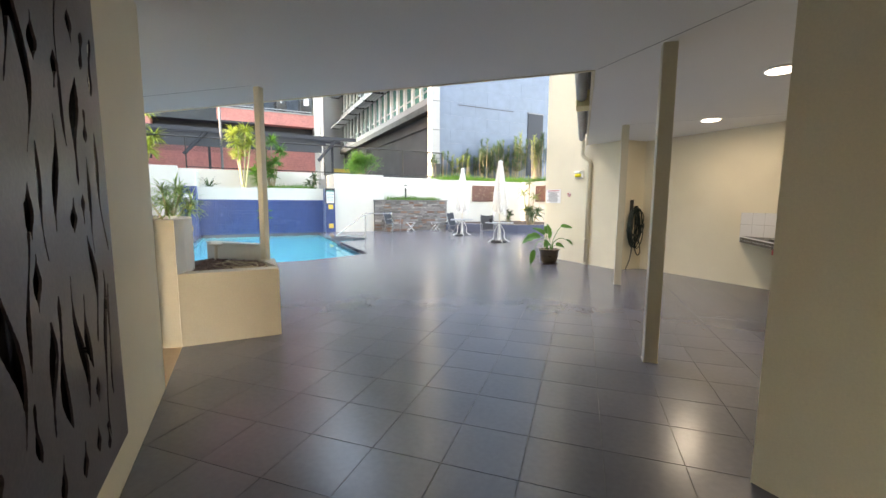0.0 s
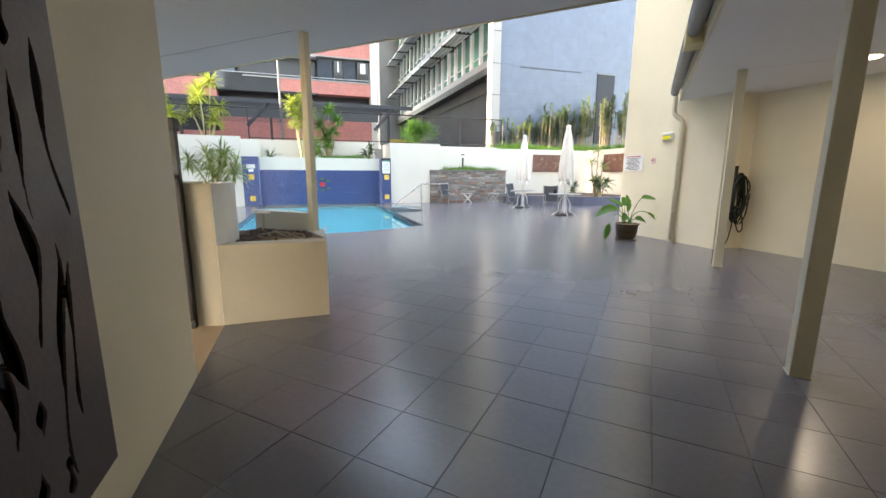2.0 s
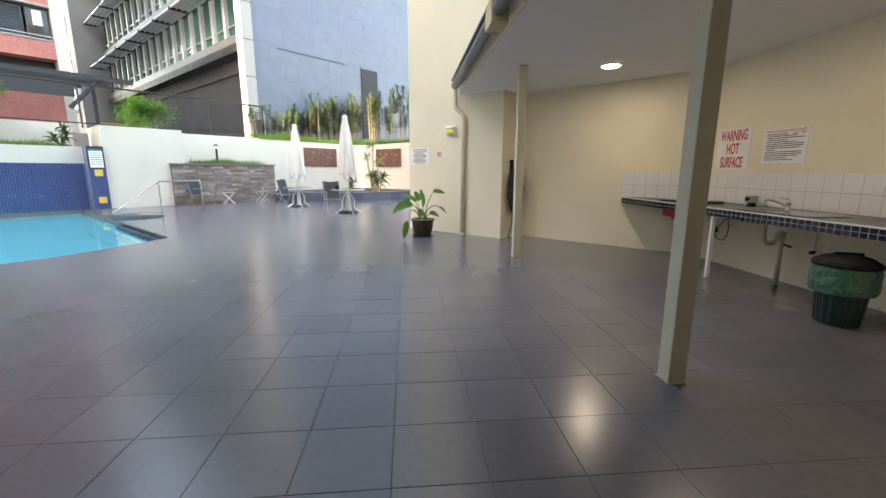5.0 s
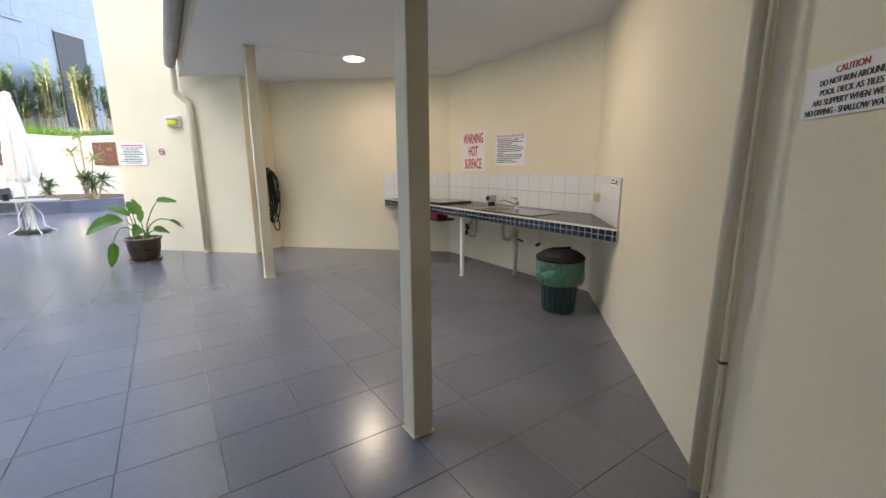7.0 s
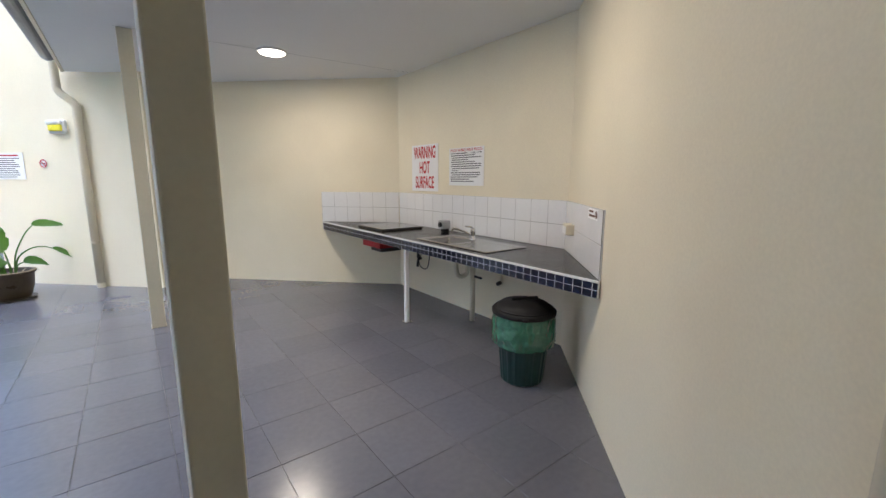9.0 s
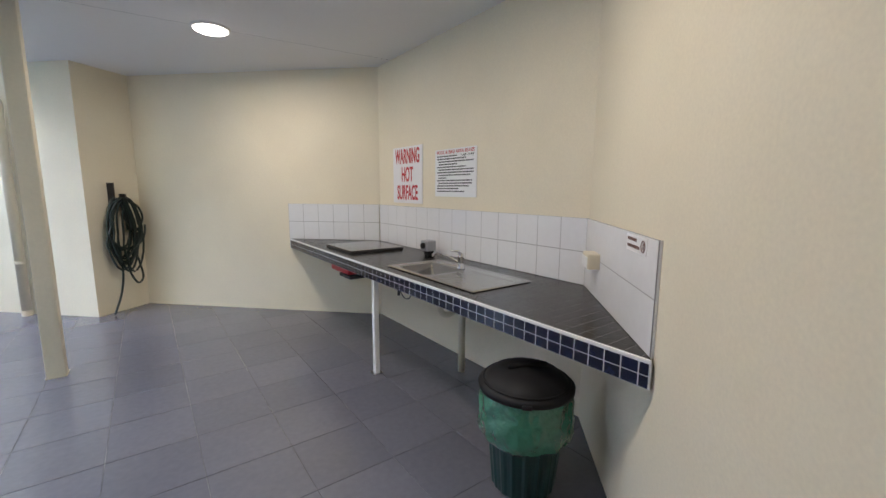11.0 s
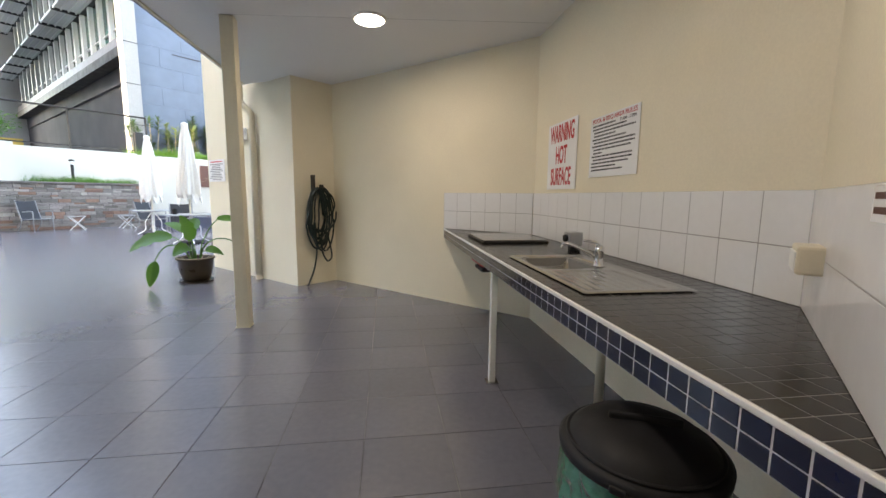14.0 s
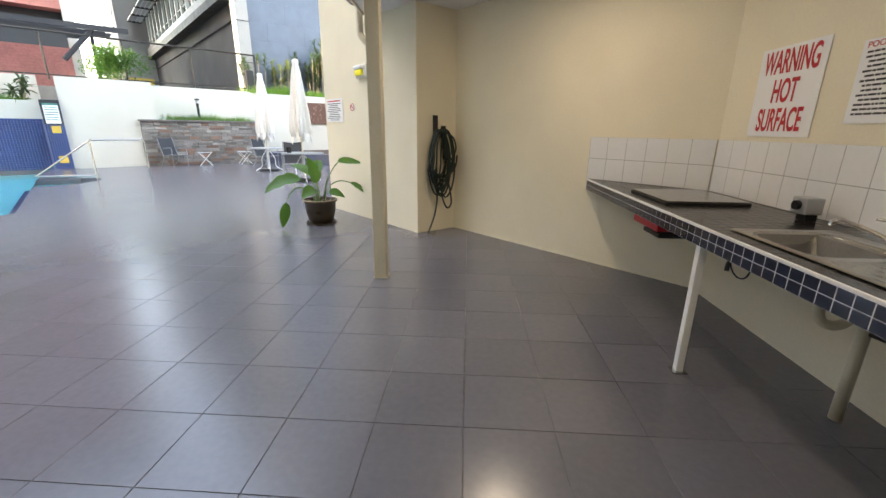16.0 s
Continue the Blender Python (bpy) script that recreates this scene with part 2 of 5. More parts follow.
def box(c, s, bm=None, rot=None, bevel=0.0, mi=0):
    """A box of size s centred on c, turned by rot (a Matrix or degrees about z), its edges rounded."""
    bm = bm or bmesh.new()
    vs = bmesh.ops.create_cube(bm, size=1)["verts"]
    for v in vs:
        v.co = Vector((v.co.x * s[0], v.co.y * s[1], v.co.z * s[2]))
    if bevel:
        es = list({e for v in vs for e in v.link_edges})
        r = bmesh.ops.bevel(bm, geom=es, offset=bevel, segments=2, affect="EDGES", profile=0.5)
        vs = list({v for f in r["faces"] for v in f.verts} | {v for v in vs if v.is_valid})
    m = Matrix.Identity(4)
    if rot is not None:
        m = rot.to_4x4() if isinstance(rot, Matrix) else Matrix.Rotation(radians(rot), 4, "Z")
    m = Matrix.Translation(c) @ m
    bmesh.ops.transform(bm, matrix=m, verts=vs)
    if mi:
        for f in {f for v in vs for f in v.link_faces}:
            f.material_index = mi
    return bm


def lathe(prof, bm=None, n=24, c=(0, 0, 0), wob=None):
    """Turns a profile of (radius, height) round an upright axis through c."""
    bm = bm or bmesh.new()
    rings = []
    for i, (r, z) in enumerate(prof):
        if r < 1e-5:
            rings.append([bm.verts.new((c[0], c[1], c[2] + z))])
        else:
            ring = []
            for k in range(n):
                a = 2 * math.pi * k / n
                q = r * (wob(a, z, i) if wob else 1)
                ring.append(bm.verts.new((c[0] + q * math.cos(a), c[1] + q * math.sin(a), c[2] + z)))
            rings.append(ring)
    for a, b in zip(rings, rings[1:]):
        if len(a) == 1 and len(b) == 1:
            continue
        for k in range(n):
            j = (k + 1) % n
            if len(a) == 1:
                bm.faces.new((a[0], b[k], b[j]))
            elif len(b) == 1:
                bm.faces.new((a[k], a[j], b[0]))
            else:
                bm.faces.new((a[k], a[j], b[j], b[k]))
    return bm


def tube(path, r, bm=None, n=8, cap=True):
    """A round bar along a path; r is one radius or one for each point."""
    bm = bm or bmesh.new()
    pts = [Vector(p) for p in path]
    rs = r if isinstance(r, (list, tuple)) else [r] * len(pts)
    up = Vector((0.12, 0.21, 0.97)).normalized()
    rings = []
    for i, p in enumerate(pts):
        d = (pts[min(i + 1, len(pts) - 1)] - pts[max(i - 1, 0)]).normalized()
        if abs(d.dot(up)) > 0.95:
            up = Vector((0.97, 0.15, 0.1)).normalized()
        s = d.cross(up).normalized()
        t = s.cross(d).normalized()
        rings.append([bm.verts.new(p + rs[i] * (math.cos(2 * math.pi * k / n) * s + math.sin(2 * math.pi * k / n) * t)) for k in range(n)])
    for a, b in zip(rings, rings[1:]):
        for k in range(n):
            bm.faces.new((a[k], a[(k + 1) % n], b[(k + 1) % n], b[k]))
    if cap:
        bm.faces.new(rings[0][::-1])
        bm.faces.new(rings[-1])
    return bm


def cyl(p, r, h, bm=None, n=20):
    return lathe([(0, 0), (r, 0), (r, h), (0, h)], bm, n, p)


def bend(pts, per=8):
    """Catmull-Rom through the points."""
    pts = [Vector(p) for p in pts]
    q = [2 * pts[0] - pts[1]] + pts + [2 * pts[-1] - pts[-2]]
    out = []
    for i in range(1, len(q) - 2):
        for k in range(per):
            t = k / per
            a, b, c, d = q[i - 1:i + 3]
            out.append(0.5 * (2 * b + (c - a) * t + (2 * a - 5 * b + 4 * c - d) * t * t + (3 * b - a - 3 * c + d) * t ** 3))
    return out + [pts[-1]]


def clip(poly, p, d):
    """The piece of a flat polygon on the left of the line through p along d."""
    out = []
    side = [d[0] * (q[1] - p[1]) - d[1] * (q[0] - p[0]) for q in poly]
    for i in range(len(poly)):
        j = (i + 1) % len(poly)
        a, b = side[i], side[j]
        if a >= 0:
            out.append(poly[i])
        if (a > 0 > b) or (a < 0 < b):
            t = a / (a - b)
            out.append((poly[i][0] + t * (poly[j][0] - poly[i][0]), poly[i][1] + t * (poly[j][1] - poly[i][1])))
    return out


def outside(poly, hole):
    """The pieces of poly outside a convex hole whose corners run anticlockwise."""
    res = []
    for i in range(len(hole)):
        p, q = hole[i], hole[(i + 1) % len(hole)]
        d = (q[0] - p[0], q[1] - p[1])
        o = clip(poly, p, (-d[0], -d[1]))
        if len(o) > 2:
            res.append(o)
        poly = clip(poly, p, d)
        if len(poly) < 3:
            break
    return res


def prun(pts, z0, z1, bm=None):
    return prism([un(u, n) for u, n in pts], z0, z1, bm)


def rect(u0, u1, n0, n1, z0, z1, bm=None):
    return prun([(u0, n0), (u1, n0), (u1, n1), (u0, n1)], z0, z1, bm)


# ---- large structure ----
CEIL = 2.85
POOL = [(3.72, 11.75), (3.75, 20.9), (-1.17, 20.9), (-1.17, 12.4), (-0.6, 11.6), (0.0, 11.2), (0.92, 10.85), (1.84, 10.9), (2.55, 11.17), (3.2, 11.45)]
ENTRY = [(3.7, 15.6), (4.6, 15.85), (5.02, 16.4), (5.02, 16.9), (4.6, 17.22), (3.7, 17.3)]
POOLXY, ENTRYXY = [un(*p)[:2] for p in POOL], [un(*p)[:2] for p in ENTRY]
WATERZ = -0.14

# ground: one sheet under everything, with the pool's opening in it
bm = bmesh.new()
for poly in outside([(-400, -400), (400, -400), (400, 400), (-400, 400)], POOLXY):
    for piece in outside(poly, ENTRYXY):
        bm.faces.new([bm.verts.new((x, y, -0.004)) for x, y in piece])
floor = structure("floor", bm, GROUT, label="grout bed of the charcoal tiled courtyard floor")

# walls
structure("wall_right", prism([(3.775, 5.715), (1.125, 2.985), (5.1, -0.99), (6.5, 1.0), (5.5, 5.6)], -0.3, CEIL + 0.02), CREAM)
structure("wall_bench", prism([(3.772, 5.6), (4.05, 5.6), (4.05, 8.8), (3.772, 8.49)], -0.3, CEIL + 0.02), CREAM)
structure("wall_alcove", prism([(3.775, 8.487), (4.05, 8.75), (1.78, 10.98), (1.5, 10.69)], -0.3, CEIL + 0.02), CREAM)
structure("wall_tall", prism([(1.02, 10.29), (1.505, 10.685), (4.5, 13.4), (3.0, 15.79), (-0.76, 12.03)], -0.3, 9.5), CREAM)
structure("wall_left", prism([(-2.84, 2.73), (-3.09, 2.48), (1.75, -2.36), (1.99, -2.10)], -0.3, CEIL + 0.02), CREAM)
def along_end(a, b, z0, z1, bm=None):
    p, q = Vector((1.99, -2.10)), Vector((5.1, -0.985))
    d = (q - p).normalized()
    nrm = Vector((d.y, -d.x)) * 0.2
    return prism([tuple(p + d * a), tuple(p + d * a + nrm), tuple(p + d * b + nrm), tuple(p + d * b)], z0, z1, bm)


# unseen end wall; its doorway is added to let daylight into the corridor
bm = along_end(-0.15, 0.45, -0.3, CEIL + 0.02)
along_end(1.4, 3.304, -0.3, CEIL + 0.02, bm)
along_end(0.45, 1.4, 2.1, CEIL + 0.02, bm)
structure("wall_end", bm, CREAM)
# unseen blocks added to shade the court; the gap lets a sun band through
structure("sun_blocker", prun([(-40, -10), (-34, -10), (-34, 20.8), (-40, 20.8)], 0, 45), CONC)
structure("sun_blocker", prun([(-40, 23.0), (-34, 23.0), (-34, 75), (-40, 75)], 0, 45), CONC)
ceil = [(-9.5, 5.2), (0.29, 5.22), (0.27, 10.89), (1.04, 10.4), (1.5, 10.9), (4.0, 8.72), (4.0, 5.6), (5.6, 5.6), (5.6, -2.5), (-9.5, -2.5)]
structure("ceiling", prism(ceil, CEIL, CEIL + 0.22), CEILING, label="smooth painted underside of the covered walk")
structure("upper_storeys", prism([(-9.3, 3.2), (2.2, 3.2), (2.2, 9.9), (3.9, 8.5), (7.5, 8.5), (7.5, -2.5), (-9.3, -2.5)], CEIL + 0.22, 15.0), CREAM)
# unseen block added to stop low sun, low enough that the yuccas stay lit
structure("wing_blocker", prism([(-45, 1), (-9.3, 1), (-9.3, -9), (-45, -9)], -0.3, 8.0), CREAM)
bm = tube([(0.31, 5.2, CEIL + 0.002), (0.83, 4.56, CEIL + 0.002), (2.4, 2.6, CEIL + 0.002)], 0.005, n=4)
structure("ceiling_joint", bm, DARKG)
bm = tube([(-9.5, 4.4, CEIL + 0.002), (-3.6, 4.55, CEIL + 0.002)], 0.004, n=4)
tube([(0.8, 8.5, CEIL + 0.002), (3.75, 8.2, CEIL + 0.002)], 0.003, bm, n=4)
structure("ceiling_joint", bm, DARKG)

# garden walls round the pool
structure("wall_pool_left", rect(-14.0, -1.95, 20.45, 20.75, -0.3, 2.97), WHITEWALL)
structure("wall_pool_back", rect(-1.6, 4.05, 20.95, 21.25, -2.0, 2.14), WHITEWALL)
structure("wall_bed_back", rect(-8.0, 4.06, 22.3, 22.6, -0.3, 3.0), WHITEWALL)
structure("wall_garden", rect(4.52, 7.05, 20.62, 22.6, -0.3, 2.88), WHITEWALL)
structure("wall_stone_back", rect(7.05, 10.75, 21.95, 22.4, -0.3, 2.88), WHITEWALL)
structure("wall_plaque_a", rect(10.75, 17.2, 22.1, 22.4, -0.3, 2.85), WHITEWALL)
structure("wall_plaque_b", rect(17.0, 17.3, 9.0, 22.1, -0.3, 2.85), WHITEWALL)
structure("bed_soil", rect(-8.0, 4.05, 21.25, 22.3, 1.8, 2.04), SOIL)
structure("bed_soil", rect(7.05, 10.6, 20.8, 21.95, 1.2, 1.52), SOIL)
structure("terrace_soil", prun([(10.75, 22.4), (17.3, 22.4), (17.3, 22.1), (17.3, 9), (24, 9), (24, 30), (10.75, 30)], 1.5, 2.78), SOIL)
structure("street", prun([(-40, 22.6), (7.05, 22.6), (7.05, 22.4), (10.75, 22.4), (10.75, 60), (-40, 60)], 2.0, 2.7), CONC, label="raised street ground behind the garden walls")
# posts
def post(name, x, y, z0, w):
    p = thing(name, "square cream painted steel post under the roof edge", "post", (x, y, z0), group="roof posts")
    part("shaft", box((0, 0, (CEIL - z0) / 2), (w, w, CEIL - z0 - 0.002), bevel=0.006), POSTP, p)
    part("base_plate", box((0, 0, 0.005), (w + 0.012, w + 0.012, 0.01)), POSTP, p)
post("post", 0.875, 4.675, 0, 0.118)
post("post", 0.88, 8.55, 0, 0.118)
post("post", -3.56, 4.63, 0.744, 0.08)

# bench
bench = thing("bench", "long tiled preparation bench with navy edge tiles and black mosaic top", "kitchen bench", (3.3, 7, 0))
bm = bmesh.new()
for pts in ([(2.955, 4.89), (3.77, 5.715), (3.77, 6.49), (2.955, 6.49)], [(2.955, 6.93), (3.77, 6.93), (3.77, 8.485), (2.955, 9.27)],
            [(2.955, 6.49), (3.07, 6.49), (3.07, 6.93), (2.955, 6.93)], [(3.43, 6.49), (3.77, 6.49), (3.77, 6.93), (3.43, 6.93)]):
    prism([(x - 3.3, y - 7) for x, y in pts], 0.79, 0.898, bm)
part("slab", bm, DGROUT, bench)
# pool shell and water
bm = bmesh.new()
for pts in (POOLXY, ENTRYXY):
    zb = -0.95 if pts is POOLXY else -0.42
    prism(pts, zb, zb + 0.02, bm)
    for i in range(len(pts)):
        a, b = pts[i], pts[(i + 1) % len(pts)]
        if pts is ENTRYXY and i == 5:
            continue
        bm.faces.new([bm.verts.new(v) for v in ((*a, zb), (*b, zb), (*b, -0.16), (*a, -0.16))])
        bm.faces.new([bm.verts.new(v) for v in ((*a, -0.16), (*b, -0.16), (*b, -0.004), (*a, -0.004))]).material_index = 1
structure("pool_shell", bm, (WATERBED, TILEFAR))
bm = bmesh.new()
bm.faces.new([bm.verts.new((x, y, WATERZ)) for x, y in POOLXY])
bm.faces.new([bm.verts.new((x, y, WATERZ + 0.001)) for x, y in ENTRYXY])
w = structure("pool_water", bm, WATER, label="still turquoise pool water")
w.visible_shadow = False
for x, y in ((2.13, 8.36), (2.08, 5.75)):
    l = thing("ceiling_light", "round flush white ceiling light, switched on", "ceiling light", (x, y, CEIL), group="ceiling lights")
    part("rim", lathe([(0, -0.02), (0.135, -0.02), (0.15, -0.012), (0.15, 0)], n=32), WHITEP, l)
    part("diffuser", lathe([(0, -0.03), (0.12, -0.03), (0.134, -0.021), (0, -0.021)], n=32), LAMPON, l)
    a = new("lamp", bpy.data.lights.new("lamp", "AREA"))
    a.data.shape, a.data.size, a.data.energy, a.data.color = "DISK", 0.26, 1.05, (1.0, 0.95, 0.87)
    a.matrix_world = pose(x, y, CEIL - 0.045)


# ---- bench and what belongs to it ----
def frame_on(p, q, z=0.0):
    """A frame at p with x along p to q, z up, y into the wall."""
    d = Vector((q[0] - p[0], q[1] - p[1], 0)).normalized()
    m = Matrix((d, Vector((-d.y, d.x, 0)), Vector((0, 0, 1)))).transposed().to_4x4()
    return Matrix.Translation((p[0], p[1], z)) @ m


shared = {}


def piece(name, mesh_key, make, mat, parent, m):
    """One small piece that shares its mesh with others alike."""
    if mesh_key not in shared:
        bm = make()
        me = bpy.data.meshes.new(name)
        bmesh.ops.recalc_face_normals(bm, faces=bm.faces)
        bm.to_mesh(me)
        bm.free()
        me.materials.append(mat)
        shared[mesh_key] = me
    ob = new(name, shared[mesh_key])
    ob.parent = parent
    ob.matrix_basis = m
    return ob


def chamfered(sx, sy, sz, c):
    """A flat piece lying on z = 0, its top edges chamfered by c."""
    bm = bmesh.new()
    q = [(-.5, -.5), (.5, -.5), (.5, .5), (-.5, .5)]
    r = [[bm.verts.new((x * (sx - k), y * (sy - k), z)) for x, y in q] for k, z in ((0, 0), (0, sz - c), (2 * c, sz))]
    for a, b in zip(r, r[1:]):
        for i in range(4):
            bm.faces.new((a[i], a[(i + 1) % 4], b[(i + 1) % 4], b[i]))
    bm.faces.new(r[-1])
    return bm


B0 = Vector((3.3, 7, 0))
part("front_bed", box((2.9545 - 3.3, 7.08 - 7, 0.8405), (0.012, 4.385, 0.099)), LGROUT, bench)
part("nosing", box((2.952 - 3.3, 7.08 - 7, 0.893), (0.012, 4.385, 0.016), bevel=0.003), WHITEP, bench, "white edge strip")
SINK = (3.05, 3.56, 5.97, 7.0)
HOTP = (3.06, 3.62, 7.72, 8.33)
BT, BY = 0.0685, 4.8615
far_tiles, laid = bmesh.new(), 0
for k in range(65):
    for i in range(12):
        x0, y0 = 2.962 + BT * i, BY + BT * k
        x1 = min(x0 + BT - .0022, 3.768)
        poly = [(x0 + .0022, y0 + .0022), (x1, y0 + .0022), (x1, y0 + BT - .0022), (x0 + .0022, y0 + BT - .0022)]
        poly = clip(poly, (2.955, 4.885), (0.72, 0.725))
        poly = clip(poly, (3.77, 8.483), (-0.80, 0.787)) if len(poly) > 2 else poly
        if len(poly) < 3 or abs(poly[0][0] - poly[1][0]) + abs(poly[1][1] - poly[2][1]) < 0.004:
            continue
        cx, cy = x0 + BT / 2, y0 + BT / 2
        if (SINK[0] + .04 < cx < SINK[1] - .04 and SINK[2] + .04 < cy < SINK[3] - .04) or (HOTP[0] + .04 < cx < HOTP[1] - .04 and HOTP[2] + .04 < cy < HOTP[3] - .04):
            continue
        laid += 1
        if laid > 290:
            prism([(p[0] - 3.3, p[1] - 7) for p in poly], 0.892, 0.899, far_tiles)
            continue
        whole_one = len(poly) == 4 and i < 11 and abs(poly[0][1] - y0) < 0.003 and abs(poly[2][1] - y0 - BT) < 0.003
        piece("top_tile", "top_whole" if whole_one else ("top", i, k), (lambda p=poly, c=(cx, cy): prism([(a - c[0], b - c[1]) for a, b in p], 0, 0.007)),
              BLACKT, bench, Matrix.Translation((cx - 3.3, cy - 7, 0.893 - 0.001)))
tagged(part("top_tiles", far_tiles, BLACKT, bench), kind="stuff")
for k in range(64):
    for z, h in ((0.8625, 0.0455), (0.8145, 0.0455)):
        y = BY + BT * (k + 0.5)
        if not 4.93 < y < 9.25:
            continue
        piece("edge_tile", "edge%g" % h, (lambda h=h: box((0, 0, 0), (0.010, BT - 0.005, h - 0.001), bevel=0.0015)), NAVY, bench, Matrix.Translation((2.952 - 3.3, y - 7, z)))
for z in (0.8625, 0.8145):
    piece("edge_tile", "edge_cut", (lambda: box((0, 0, 0), (0.010, 0.034, 0.0445), bevel=0.0015)), NAVY, bench, Matrix.Translation((2.952 - 3.3, 4.9105 - 7, z)))
part("leg", box((2.985 - 3.3, 7.09 - 7, 0.397), (0.042, 0.042, 0.786), bevel=0.004), WHITEP, bench, "white painted steel leg")
part("foot", box((2.985 - 3.3, 7.09 - 7, 0.004), (0.08, 0.08, 0.008)), STEEL, bench)
part("rail", box((3.36 - 3.3, 7.09 - 7, 0.775), (0.72, 0.04, 0.028)), WHITEP, bench)

splash = thing("splashback", "white glazed tile splashback on the three walls round the bench", "tiled splashback", (3.7, 7, 0.9))
M0 = Matrix.Translation((-3.7, -7, -0.9))
for p, q, w in (((3.768, 8.47), (3.768, 5.718), 0.1955), ((2.955, 9.278), (3.765, 8.492), 0.188), ((3.772, 5.718), (2.98, 4.90), 1.13)):
    L = math.dist(p, q)
    m = M0 @ frame_on(p, q)
    part("grout_bed", box((L / 2, -0.0045, 1.112), (L, 0.009, 0.424)), MGROUT, splash).matrix_basis = m
    n = max(1, round(L / w))
    for i in range(n):
        for z in (1.006, 1.219):
            s = L / n
            piece("wall_tile", ("wt", round(s, 4)), (lambda s=s: box((0, 0, 0), (s - 0.004, 0.007, 0.2085), bevel=0.001)), WTILE, splash, m @ Matrix.Translation(((i + .5) * s, -0.0065, z)))
part("trim", box((0, 0, 0), (0.005, 0.011, 0.426)), WTILE, splash).matrix_basis = M0 @ frame_on((2.9775, 4.897), (2.9, 4.82), 1.112)

# sink
s = thing("sink", "stainless steel kitchen sink with drainboard let into the bench", "sink", (3.305, 6.485, 0.905))
bm = bmesh.new()
NX, NY = 60, 90
def sinkz(x, y):
    z = 0.006
    ex, ey = min(x, 0.51 - x), min(y, 1.03 - y)
    e = min(ex, ey)
    if e < 0.012:
        return z * e / 0.012
    if e > 0.03:
        z -= 0.004
    bx, by = abs(x - 0.235) / 0.195, abs(y - 0.755) / 0.215
    r = (bx ** 5 + by ** 5) ** 0.2
    if r < 1:
        z -= min(1, (1 - r) / 0.16) ** 0.75 * 0.15
    elif 0.05 < x < 0.40 and 0.06 < y < 0.48:
        z -= 0.003 + 0.0016 * math.cos(x * 2 * math.pi / 0.05)
    return z
g = [[bm.verts.new((0.51 * i / NX - 0.255, 1.03 * j / NY - 0.515, sinkz(0.51 * i / NX, 1.03 * j / NY))) for j in range(NY + 1)] for i in range(NX + 1)]
for i in range(NX):
    for j in range(NY):
        bm.faces.new((g[i][j], g[i + 1][j], g[i + 1][j + 1], g[i][j + 1]))
part("basin", bm, STEEL, s, smooth=True)
part("drain", cyl((-0.055, 0.225, -0.147), 0.035, 0.004), CHROME, s)
t = thing("mixer_tap", "chrome lever mixer tap with a swan spout behind the sink", "tap", (3.44, 6.57, 0.905))
part("body", lathe([(0, 0), (0.03, 0), (0.03, 0.006), (0.023, 0.012), (0.022, 0.075), (0.026, 0.08), (0.024, 0.115), (0, 0.12)], n=20), CHROME, t, smooth=True)
part("spout", tube(bend([(-0.01, 0.01, 0.05), (-0.06, 0.05, 0.085), (-0.13, 0.11, 0.115), (-0.155, 0.13, 0.11), (-0.16, 0.133, 0.09)]), 0.011, n=10), CHROME, t, smooth=True)
part("lever", tube([(0, 0, 0.115), (-0.02, 0.005, 0.135), (-0.085, 0.02, 0.145)], [0.012, 0.009, 0.006], n=8), CHROME, t, smooth=True)

# hotplate, its switch, and what hangs under the bench
h = thing("hotplate", "stainless steel barbecue hotplate cover set in the bench", "barbecue", (3.34, 8.025, 0.9))
part("rim", box((0, 0, 0.008), (0.57, 0.62, 0.016), bevel=0.004), BLACKM, h)
part("lid", box((0, 0, 0.023), (0.55, 0.60, 0.012), bevel=0.004), STEEL, h)
part("burner_box", box((-0.16, 0.03, -0.175), (0.2, 0.44, 0.10), bevel=0.01), RED, h, "red enamelled burner box")
part("drip_tray", box((-0.14, -0.14, -0.235), (0.28, 0.26, 0.03), bevel=0.006), BLACKM, h)
b = thing("barbecue_timer", "small grey timer switch box with a black knob on the bench", "timer switch", (3.63, 7.28, 0.9))
part("stand", box((0.01, 0, 0.02), (0.07, 0.07, 0.04), bevel=0.006), BLACKP, b)
part("case", box((0, 0, 0.088), (0.10, 0.11, 0.095), bevel=0.008), ALU, b)
part("knob", tube([(-0.05, 0.0, 0.09), (-0.072, 0.0, 0.09)], 0.026, n=16), BLACKP, b)
o = thing("power_socket", "beige weatherproof double power socket on the white tiles", "power socket", (3.575, 5.50, 1.11), rz=45.7)
part("case", box((0, 0.045, 0), (0.15, 0.075, 0.085), bevel=0.008), PIPEP, o)
part("flap", box((0.0, 0.084, -0.005), (0.13, 0.006, 0.06), bevel=0.002), WHITEP, o)

w = thing("waste_pipe", "cream painted waste pipe and trap under the sink", "plumbing", (3.575, 6.71, 0))
part("standpipe", cyl((0, 0, 0), 0.028, 0.62), PIPEP, w, smooth=True)
part("collar", cyl((0, 0, 0.60), 0.036, 0.05), PIPEP, w)
part("trap", tube(bend([(-0.19, 0.05, 0.80), (-0.19, 0.05, 0.60), (-0.17, 0.045, 0.52), (-0.12, 0.03, 0.50), (-0.07, 0.02, 0.53), (-0.06, 0.015, 0.60), (-0.03, 0.0, 0.64), (0, 0, 0.62)]), 0.024, n=10), PIPEP, w, smooth=True)
part("valve", tube([(-0.02, -0.05, 0.50), (0.06, -0.07, 0.47)], 0.012, n=8), BLACKM, w)
